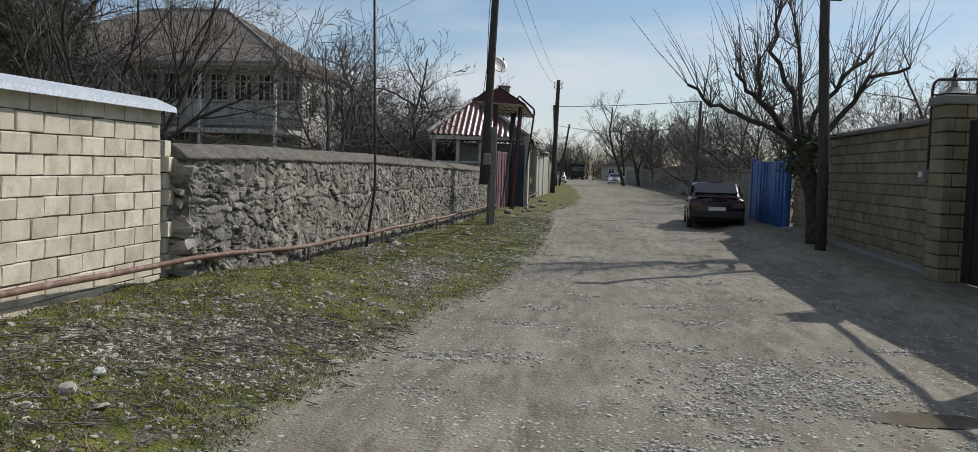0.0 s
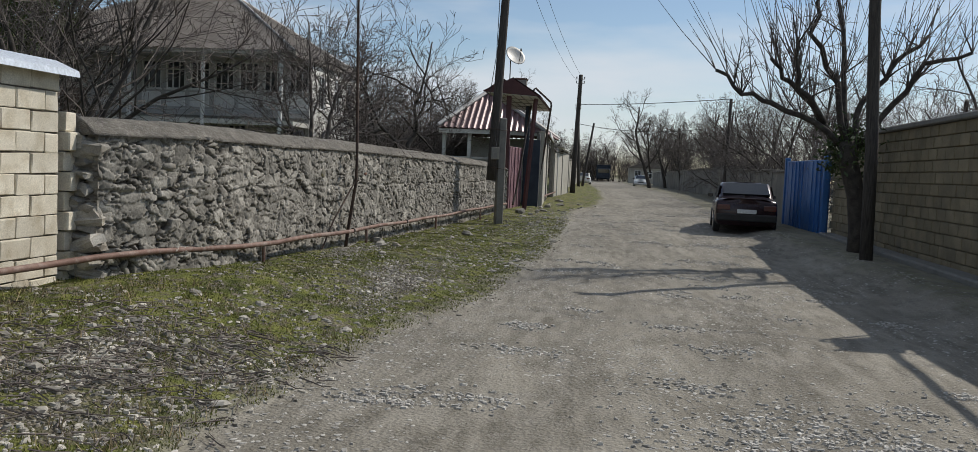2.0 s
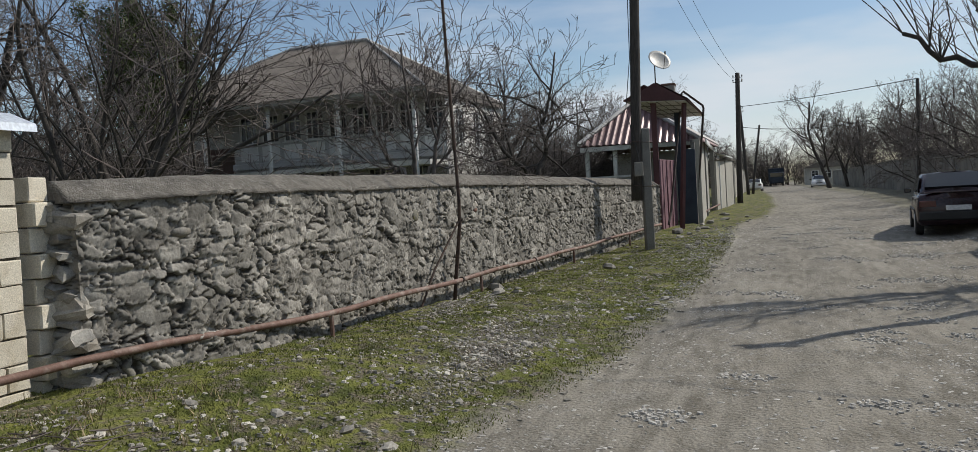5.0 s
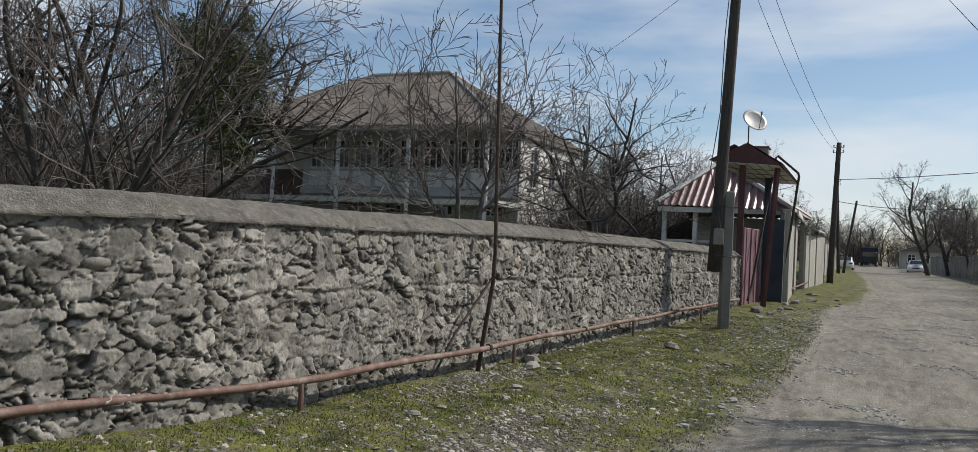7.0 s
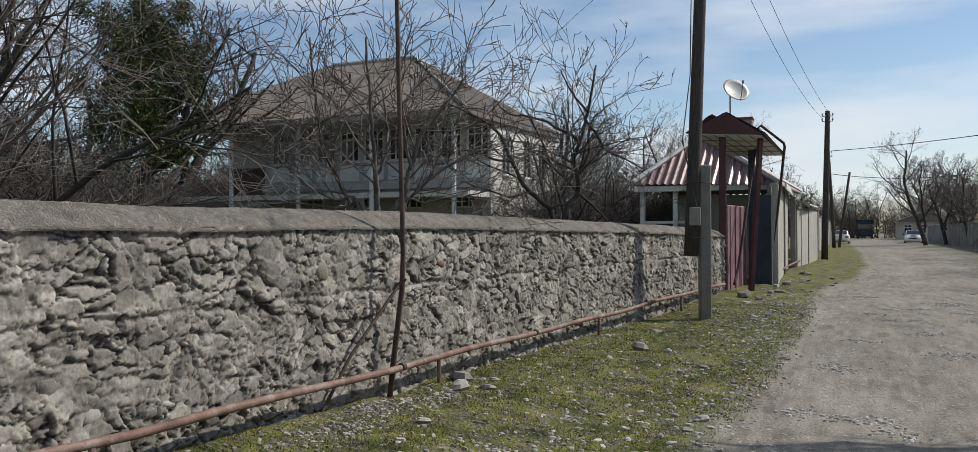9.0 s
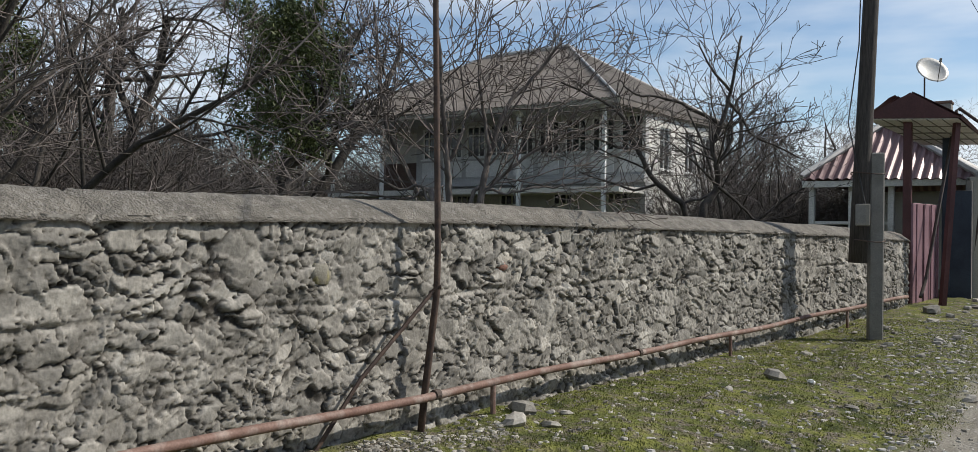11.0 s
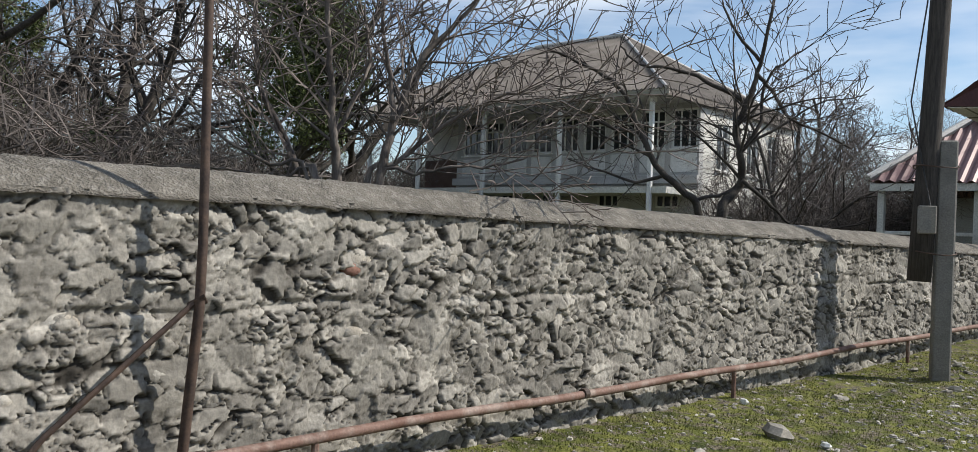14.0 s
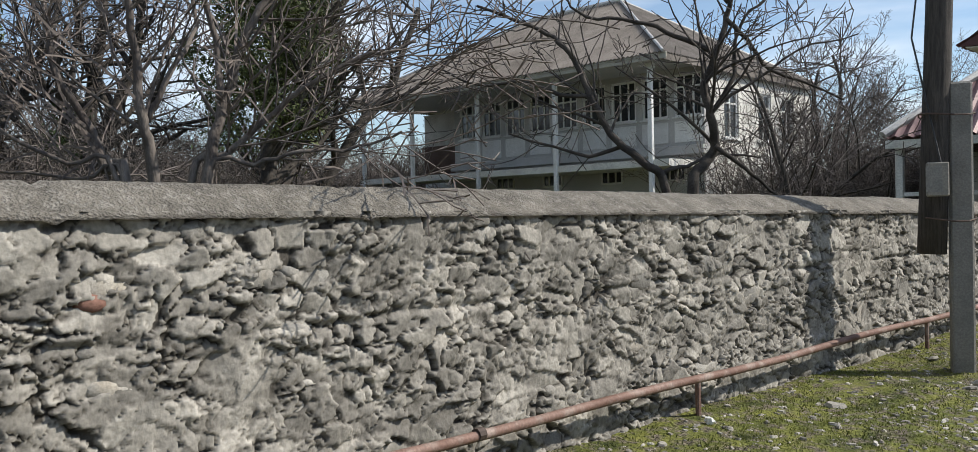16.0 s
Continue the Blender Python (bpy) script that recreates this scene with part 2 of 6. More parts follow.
M = {
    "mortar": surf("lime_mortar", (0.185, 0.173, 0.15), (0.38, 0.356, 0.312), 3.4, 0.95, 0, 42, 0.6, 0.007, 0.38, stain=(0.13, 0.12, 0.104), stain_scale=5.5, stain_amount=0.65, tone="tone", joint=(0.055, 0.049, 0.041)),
    "cobble": surf("river_stone", (0.22, 0.21, 0.19), (0.36, 0.34, 0.30), 6.0, 0.85, 0, 70, 0.5, 0.006, 0.35, stain=(0.29, 0.23, 0.15), stain_scale=4.0, stain_amount=0.35),
    "cobble_mass": surf("river_stones_small", (0.22, 0.21, 0.19), (0.36, 0.34, 0.30), 6.0, 0.85, 0, 70, 0.5, 0.006, 0.35, island=True, stain=(0.29, 0.23, 0.15), stain_scale=4.0, stain_amount=0.35),
    "coping": surf("cement_coping", (0.11, 0.099, 0.083), (0.21, 0.191, 0.16), 5.0, 0.95, 0, 60, 1.0, 0.03, 0.05, stain=(0.34, 0.322, 0.285), stain_scale=22.0, stain_amount=0.45),
    "block": surf("limestone_block", (0.56, 0.505, 0.40), (0.68, 0.63, 0.52), 4.0, 0.92, 0, 90, 0.7, 0.006, 0.12, stain=(0.40, 0.33, 0.22), stain_scale=5.0, stain_amount=0.55),
    "block_mass": surf("limestone_blocks", (0.46, 0.40, 0.30), (0.58, 0.52, 0.40), 4.0, 0.92, 0, 90, 0.7, 0.006, 0.12, island=True, stain=(0.36, 0.30, 0.20), stain_scale=5.0, stain_amount=0.5),
    # tan limestone, darkened so its colour carries part of the wall's own shade
    "block_tan_shaded": surf("shaded_tan_block", (0.175, 0.145, 0.092), (0.255, 0.212, 0.138), 3.0, 0.92, 0, 70, 0.7, 0.006, 0.14, stain=(0.13, 0.11, 0.08), stain_scale=1.3, stain_amount=0.5),
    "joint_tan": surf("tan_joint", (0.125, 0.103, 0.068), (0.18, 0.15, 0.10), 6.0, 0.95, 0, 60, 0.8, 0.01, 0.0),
    "joint": surf("joint_mortar", (0.085, 0.075, 0.058), (0.14, 0.122, 0.098), 6.0, 0.95, 0, 60, 0.8, 0.01, 0.0),
    "tin": surf("galvanised_sheet", (0.60, 0.64, 0.69), (0.70, 0.74, 0.78), 1.5, 0.38, 0.35, 30, 0.1, 0.003, 0.05),
    "pipe": surf("rusty_pipe", (0.15, 0.085, 0.065), (0.235, 0.15, 0.12), 5.0, 0.7, 0.15, 60, 0.5, 0.003, 0.05, stain=(0.36, 0.30, 0.26), stain_scale=7.0, stain_amount=0.6),
    "pipe_dark": surf("dark_pipe", (0.045, 0.035, 0.03), (0.075, 0.055, 0.045), 5.0, 0.6, 0.2, 60, 0.3, 0.003, 0.05),
    "rod": surf("rusted_rod", (0.055, 0.04, 0.035), (0.12, 0.08, 0.06), 9.0, 0.75, 0.2, 60, 0.5, 0.003, 0.05),
    "wood_pole": surf("weathered_pole", (0.035, 0.031, 0.028), (0.075, 0.066, 0.058), 8.0, 0.9, 0, 40, 0.8, 0.01, 0.1, stretch=(6, 6, 0.5)),
    "concrete": surf("pole_concrete", (0.17, 0.165, 0.15), (0.26, 0.25, 0.225), 3.0, 0.92, 0, 55, 0.6, 0.008, 0.08, stain=(0.12, 0.115, 0.105), stain_scale=3.0, stain_amount=0.6),
    "plaster": surf("grey_render", (0.34, 0.325, 0.28), (0.43, 0.41, 0.36), 0.8, 0.93, 0, 50, 0.5, 0.006, 0.06, stain=(0.26, 0.25, 0.22), stain_scale=1.1, stain_amount=0.6),
    # old render, its colour lowered further for tree shade on the garden walls
    "old_wall": surf("old_shaded_render", (0.15, 0.14, 0.12), (0.235, 0.22, 0.19), 0.8, 0.93, 0, 50, 0.5, 0.006, 0.1, stain=(0.10, 0.095, 0.08), stain_scale=0.9, stain_amount=0.7),
    # front whitewash lowered, end wall raised: shade and sun put into both tones
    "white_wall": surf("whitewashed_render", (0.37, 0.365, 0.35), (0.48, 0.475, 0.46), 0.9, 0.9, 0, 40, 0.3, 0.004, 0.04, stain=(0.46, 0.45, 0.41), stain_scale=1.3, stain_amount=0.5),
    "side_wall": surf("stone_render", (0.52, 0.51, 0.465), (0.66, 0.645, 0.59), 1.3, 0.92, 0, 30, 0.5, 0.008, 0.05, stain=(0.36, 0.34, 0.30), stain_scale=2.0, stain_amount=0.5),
    "white_paint": surf("white_paint", (0.6, 0.6, 0.57), (0.7, 0.7, 0.68), 3.0, 0.6, 0, 40, 0.2, 0.003, 0.08),
    "brown_dado": surf("brown_paint", (0.10, 0.065, 0.05), (0.15, 0.10, 0.08), 2.0, 0.8, 0, 40, 0.3, 0.003, 0.05),
    "slate": surf("asbestos_sheet", (0.125, 0.108, 0.094), (0.195, 0.173, 0.153), 1.0, 0.92, 0, 20, 0.5, 0.01, 0.06, stain=(0.09, 0.08, 0.068), stain_scale=1.6, stain_amount=0.65),
    "ridge_tin": surf("ridge_sheet", (0.40, 0.385, 0.36), (0.50, 0.485, 0.455), 2.0, 0.5, 0.2, 30, 0.2, 0.003, 0.05),
    "red_roof": surf("maroon_sheet", (0.125, 0.066, 0.064), (0.185, 0.108, 0.104), 1.5, 0.42, 0.2, 30, 0.15, 0.003, 0.05, spec=0.5),
    "maroon": surf("maroon_paint", (0.065, 0.025, 0.025), (0.10, 0.04, 0.038), 2.0, 0.55, 0.1, 30, 0.2, 0.003, 0.05),
    "purple": surf("faded_purple_paint", (0.20, 0.11, 0.13), (0.27, 0.16, 0.18), 2.0, 0.6, 0.1, 40, 0.2, 0.003, 0.05),
    "navy": surf("navy_paint", (0.012, 0.018, 0.03), (0.03, 0.04, 0.055), 2.0, 0.5, 0.1, 40, 0.2, 0.003, 0.05),
    "blue": surf("blue_paint", (0.03, 0.105, 0.29), (0.05, 0.15, 0.37), 1.5, 0.5, 0.1, 40, 0.15, 0.003, 0.05),
    "black": surf("black_paint", (0.02, 0.02, 0.02), (0.035, 0.035, 0.035), 2.0, 0.5, 0.1, 40, 0.2, 0.003, 0.05),
    "bark": surf("grey_bark", (0.075, 0.062, 0.055), (0.19, 0.165, 0.145), 7.0, 0.93, 0, 45, 0.9, 0.012, 0.12, stretch=(1, 1, 0.4)),
    "bark_dark": surf("dark_bark", (0.035, 0.03, 0.026), (0.075, 0.065, 0.055), 7.0, 0.93, 0, 45, 0.9, 0.012, 0.1),
    "twig": surf("bare_twigs", (0.085, 0.07, 0.062), (0.18, 0.152, 0.135), 2.0, 0.85, 0, 20, 0, 0, 0.25, island=True),
    "twig_far": surf("far_twigs", (0.065, 0.055, 0.048), (0.10, 0.085, 0.075), 0.5, 0.9, 0, 10, 0, 0, 0.2, island=True),
    "leaf": surf("dark_green_leaves", (0.035, 0.052, 0.014), (0.085, 0.10, 0.03), 0.8, 0.6, 0, 8, 0, 0, 0.4, island=True),
    "ivy": surf("ivy_leaves", (0.03, 0.05, 0.015), (0.055, 0.08, 0.02), 1.5, 0.5, 0, 8, 0, 0, 0.4, island=True),
    "grass": surf("short_grass", (0.085, 0.102, 0.02), (0.195, 0.205, 0.046), 0.9, 0.8, 0, 12, 0, 0, 0.4, island=True, stain=(0.25, 0.215, 0.13), stain_scale=0.7, stain_amount=0.5),
    "straw": surf("dry_straw", (0.22, 0.17, 0.09), (0.36, 0.29, 0.17), 2.0, 0.85, 0, 12, 0, 0, 0.3, island=True),
    "pebble": surf("loose_gravel", (0.17, 0.155, 0.128), (0.46, 0.43, 0.37), 3.0, 0.85, 0, 50, 0.3, 0.004, 0.5, island=True),
    "pebble_pale": surf("worn_stones", (0.34, 0.32, 0.285), (0.50, 0.475, 0.43), 3.0, 0.8, 0, 50, 0.3, 0.004, 0.3, island=True),
    "rock": surf("loose_stone", (0.22, 0.205, 0.175), (0.38, 0.355, 0.31), 5.0, 0.85, 0, 50, 0.5, 0.006, 0.25),
    "dish": surf("dish_paint", (0.40, 0.39, 0.365), (0.5, 0.49, 0.46), 3.0, 0.5, 0.1, 40, 0.1, 0.002, 0.05),
    "tyre": surf("tyre_rubber", (0.02, 0.02, 0.02), (0.04, 0.038, 0.035), 9.0, 0.85, 0, 60, 0.3, 0.004, 0.05),
    "alloy": surf("wheel_steel", (0.35, 0.35, 0.35), (0.45, 0.45, 0.45), 5.0, 0.4, 0.7, 40, 0.1, 0.002, 0.05),
    "car_cherry": surf("dark_cherry_lacquer", (0.022, 0.008, 0.012), (0.03, 0.012, 0.016), 2.0, 0.25, 0.2, 30, 0.02, 0.001, 0.02, spec=0.6),
    "car_white": surf("white_lacquer", (0.68, 0.68, 0.66), (0.74, 0.74, 0.72), 2.0, 0.3, 0, 30, 0.02, 0.001, 0.02, spec=0.6),
    "car_glass": surf("tinted_glass", (0.012, 0.014, 0.016), (0.016, 0.018, 0.02), 1.0, 0.06, 0, 10, 0, 0, 0, spec=0.8),
    "tail_red": surf("red_lens", (0.06, 0.007, 0.007), (0.08, 0.01, 0.01), 4.0, 0.2, 0, 30, 0, 0, 0, spec=0.7),
    "plate": surf("plate_white", (0.6, 0.6, 0.6), (0.66, 0.66, 0.66), 4.0, 0.5, 0, 30, 0, 0, 0),
    "win_glass": surf("window_glass", (0.02, 0.023, 0.026), (0.03, 0.034, 0.038), 1.0, 0.08, 0, 10, 0, 0, 0, spec=0.7),
    "wire": surf("cable_sheath", (0.03, 0.03, 0.03), (0.05, 0.05, 0.05), 4.0, 0.7, 0, 30, 0, 0, 0),
    "ceramic": surf("insulator", (0.45, 0.44, 0.42), (0.55, 0.54, 0.52), 4.0, 0.3, 0, 30, 0, 0, 0),
    "brick_red": surf("weathered_brick", (0.15, 0.075, 0.055), (0.23, 0.125, 0.095), 9.0, 0.9, 0, 60, 0.6, 0.006, 0.1),
    "lichen": surf("lichened_stone", (0.19, 0.178, 0.145), (0.27, 0.25, 0.2), 7.0, 0.9, 0, 60, 0.6, 0.006, 0.1, stain=(0.31, 0.27, 0.10), stain_scale=9.0, stain_amount=0.8),
    "water": surf("muddy_water", (0.17, 0.145, 0.11), (0.2, 0.17, 0.13), 2.0, 0.12, 0, 6, 0.02, 0.002, 0, spec=0.6),
    "litter": surf("white_litter", (0.65, 0.65, 0.62), (0.75, 0.75, 0.72), 9.0, 0.7, 0, 40, 0.4, 0.004, 0.05),
}


# ---- mesh tools ----
class Shape:
    """Vertices and faces gathered piece by piece into one mesh."""

    def __init__(self):
        self.v, self.f = [], []

    def add(self, verts, faces):
        k = len(self.v)
        self.v += [tuple(p) for p in verts]
        self.f += [tuple(k + i for i in q) for q in faces]
        return self

    def box(self, c, s, rz=0.0, bevel=0.0, m=None):
        hx, hy, hz = s[0] / 2, s[1] / 2, s[2] / 2
        m = m or Matrix.Translation(c) @ Matrix.Rotation(radians(rz), 4, "Z")
        verts, faces = chamfer(hx, hy, hz, bevel)
        return self.add([m @ Vector(p) for p in verts], faces)

    def tube(self, pts, radii, sides=8, closed=True):
        pts = [Vector(p) for p in pts]
        if isinstance(radii, (int, float)):
            radii = [radii] * len(pts)
        side = None
        verts, faces = [], []
        for i, p in enumerate(pts):
            d = (pts[min(i + 1, len(pts) - 1)] - pts[max(i - 1, 0)])
            d = d.normalized() if d.length > 1e-9 else Vector((0, 0, 1))
            if side is None:
                side = d.cross(Vector((0, 0, 1)) if abs(d.z) < 0.9 else Vector((1, 0, 0)))
            side = side - d * side.dot(d)
            side.normalize()
            other = d.cross(side)
            for k in range(sides):
                a = 2 * math.pi * k / sides
                verts.append(p + (side * math.cos(a) + other * math.sin(a)) * radii[i])
        for i in range(len(pts) - 1):
            for k in range(sides):
                j = (k + 1) % sides
                faces.append((i * sides + k, i * sides + j, (i + 1) * sides + j, (i + 1) * sides + k))
        if closed:
            faces.append(tuple(range(sides - 1, -1, -1)))
            faces.append(tuple((len(pts) - 1) * sides + k for k in range(sides)))
        return self.add(verts, faces)

    def prism(self, outline, way):
        """A flat outline of points swept along the vector way."""
        n = len(outline)
        a = [Vector(p) for p in outline]
        b = [p + Vector(way) for p in a]
        return self.add(a + b, [tuple(range(n - 1, -1, -1)), tuple(range(n, 2 * n))] + [(i, (i + 1) % n, n + (i + 1) % n, n + i) for i in range(n)])

    def mesh(self, name, smooth=False):
        me = bpy.data.meshes.new(name)
        me.from_pydata(self.v, [], self.f)
        if smooth:
            me.polygons.foreach_set("use_smooth", [True] * len(me.polygons))
        me.validate()
        me.update()
        return me


def chamfer(hx, hy, hz, b):
    if b <= 0:
        v = [(x * hx, y * hy, z * hz) for x in (-1, 1) for y in (-1, 1) for z in (-1, 1)]
        return v, [(0, 1, 3, 2), (4, 6, 7, 5), (0, 4, 5, 1), (2, 3, 7, 6), (0, 2, 6, 4), (1, 5, 7, 3)]
    b = min(b, hx * 0.9, hy * 0.9, hz * 0.9)
    v, at = [], {}
    for x in (-1, 1):
        for y in (-1, 1):
            for z in (-1, 1):
                for k, p in enumerate(((hx, hy - b, hz - b), (hx - b, hy, hz - b), (hx - b, hy - b, hz))):
                    at[x, y, z, k] = len(v)
                    v.append((x * p[0], y * p[1], z * p[2]))
    f = []
    for s in (-1, 1):
        f.append([at[s, y, z, 0] for y, z in ((-1, -1), (1, -1), (1, 1), (-1, 1))])
        f.append([at[x, s, z, 1] for x, z in ((-1, -1), (1, -1), (1, 1), (-1, 1))])
        f.append([at[x, y, s, 2] for x, y in ((-1, -1), (1, -1), (1, 1), (-1, 1))])
        for r in (-1, 1):
            f.append([at[s, r, -1, 0], at[s, r, 1, 0], at[s, r, 1, 1], at[s, r, -1, 1]])
            f.append([at[s, -1, r, 0], at[s, 1, r, 0], at[s, 1, r, 2], at[s, -1, r, 2]])
            f.append([at[-1, s, r, 1], at[1, s, r, 1], at[1, s, r, 2], at[-1, s, r, 2]])
            for q in (-1, 1):
                f.append([at[s, r, q, 0], at[s, r, q, 1], at[s, r, q, 2]])
    out = []
    for q in f:
        c = sum((Vector(v[i]) for i in q), Vector()) / len(q)
        nrm = (Vector(v[q[1]]) - Vector(v[q[0]])).cross(Vector(v[q[2]]) - Vector(v[q[0]]))
        out.append(tuple(q if nrm.dot(c) > 0 else q[::-1]))
    return v, out


def place_of(ob):
    return Vector(ob.location) if ob.parent is None else Vector()


def thing(name, at=(0, 0, 0), label="", category="", group="", kind=""):
    ob = new(name)
    ob.location = at
    ob.empty_display_size = 0.2
    return tagged(ob, label, category, group, kind)


def part(name, shape, material, parent=None, label="", smooth=False):
    """One mesh object, its shape given in world metres, under a thing or a part."""
    ob = new(name, shape if isinstance(shape, bpy.types.Mesh) else shape.mesh(name, smooth))
    if not ob.data.materials:
        ob.data.materials.append(material)
    if parent:
        ob.parent = parent
        ob.matrix_parent_inverse = Matrix.Translation(-place_of(parent))
    return tagged(ob, label)


def piece(name, mesh, m, parent):
    ob = new(name, mesh)
    ob.parent = parent
    ob.matrix_parent_inverse = Matrix.Translation(-place_of(parent))
    ob.matrix_basis = m
    return ob


def lerp(y, table):
    """Linear between the rows (y, value) of a table."""
    if y <= table[0][0]:
        return table[0][1]
    for (a, p), (b, q) in zip(table, table[1:]):
        if y <= b:
            return p + (q - p) * (y - a) / (b - a)
    return table[-1][1]


def smooth01(x):
    x = min(1.0, max(0.0, x))
    return x * x * (3 - 2 * x)


# ---- the ground: a low mossy verge, the gravel road, a strip before the other walls ----
EDGE = ((-10, -1.85), (6, -1.5), (9.3, -1.15), (11.2, -1.05), (14.2, -0.38), (17.6, -0.22), (21, 0.08), (25, 0.17), (33, 0.3), (38, 1.1), (45, 1.55), (55, 1.5), (80, 1.2), (110, 0.55), (150, 0.0))
VERGE_Z = ((10, 0.2), (12, 0.24), (15, 0.13), (18, 0.05), (22, 0.01), (27, 0.0), (32.5, 0.22), (42, 0.42), (60, 0.5), (110, 0.3))
ROAD_Z = ((8, -0.10), (15, -0.14), (20, -0.14), (28, 0.05), (45, 0.32), (60, 0.38), (110, 0.12), (200, 0.3))
STRIP_Z = ((13, 0.16), (20, 0.18), (28, 0.2), (45, 0.36), (60, 0.42), (110, 0.2))


def wall_x(y):
    return -3.47 + 0.0345 * (y - 12.3) + 0.0036 * (y - 12.3) * (y - 17.8) - 0.1 * max(0.0, 13.8 - max(y, 11.3)) ** 2


def ground_z(x, y, rough=True):
    e = lerp(y, EDGE)
    k = smooth01((x - e + 2.2) / 2.4)
    z = lerp(y, VERGE_Z) * (1 - k) + lerp(y, ROAD_Z) * k
    k2 = smooth01((x - 5.0) / 0.9)
    z = z * (1 - k2) + lerp(y, STRIP_Z) * k2
    if rough and -12 < x < 12 and y < 70:
        v = smooth01((e - x) / 0.6)
        z += (0.035 * v + 0.012) * noise.noise((x * 1.3, y * 1.3, 0)) + (0.014 * v + 0.006) * noise.noise((x * 6, y * 6, 3))
        # wheel ruts along the road
        if x > e - 0.3:
            for r in (0.25, 1.75, 3.2):
                z -= 0.022 * math.exp(-((x - e - r - 0.15 * noise.noise((0, y * 0.4, r))) / 0.22) ** 2)
        z += 0.035 * math.exp(-((x - e) / 0.18) ** 2) * (0.6 + 0.8 * noise.noise((x * 2, y * 0.7, 9)))
        z -= 0.05 * math.exp(-(((x - 3.42) / 0.6) ** 2 + ((y - 7.8) / 0.3) ** 2))
    return z


def spread(fine_from, fine_to, step, far_from, far_to):
    a = list(np.arange(fine_from, fine_to + 1e-6, step))
    d, p = step, fine_from
    while p > far_from:
        d *= 1.28
        p -= d
        a.insert(0, p)
    d, p = step, fine_to
    while p < far_to:
        d *= 1.2
        p += d
        a.append(p)
    return a


gx, gy = spread(-4.2, 6.4, 0.085, -900, 900), spread(2.5, 32, 0.1, -500, 1500)
gv = [(x, y, ground_z(x, y)) for y in gy for x in gx]
nx = len(gx)
gf = [(j * nx + i, j * nx + i + 1, (j + 1) * nx + i + 1, (j + 1) * nx + i) for j in range(len(gy) - 1) for i in range(nx - 1)]
gme = bpy.data.meshes.new("ground")
gme.from_pydata(gv, [], gf)
gme.polygons.foreach_set("use_smooth", [True] * len(gf))


def gravel_amount(x, y):
    """Where loose stone lies thick on the verge."""
    g = math.exp(-(((x + 2.4 - 0.35 * (y - 8.4)) / 1.15) ** 2 + ((y - 8.6) / 1.6) ** 2))
    g += 0.9 * math.exp(-(((x + 1.5 - 0.06 * (y - 14)) / 0.6) ** 2 + ((y - 14.5) / 2.6) ** 2))
    g += 0.8 * math.exp(-(((x + 2.9) / 0.4) ** 2 + ((y - 17.3) / 1.6) ** 2))
    g += 0.35 * smooth01((y - 21) / 6) * math.exp(-((x - lerp(y, EDGE) + 0.8) / 0.7) ** 2)
    return min(1.0, g * (0.62 + 0.75 * noise.noise((x * 1.9, y * 1.9, 5)) + 0.35 * noise.noise((x * 5, y * 5, 6))))


road_mask = []
gravel_mask = []
for x, y, z in gv:
    e = lerp(y, EDGE)
    near = -8 < x < 9 and y < 60
    w = 0.22 * noise.noise((x * 1.1, y * 1.1, 7)) + 0.1 * noise.noise((x * 5, y * 5, 2)) if near else 0
    m = smooth01((x - e + w + 0.28) / 0.5) * (1 - 0.3 * smooth01((x - 5.4 + w) / 0.5))
    road_mask.append(m if y > -60 and y < 260 else 0.3)
    gravel_mask.append(max(0.0, gravel_amount(x, y)) if near else 0.0)
for attribute_name, values in (("road", road_mask), ("gravel", gravel_mask)):
    gme.attributes.new(attribute_name, "FLOAT", "POINT").data.foreach_set("value", values)


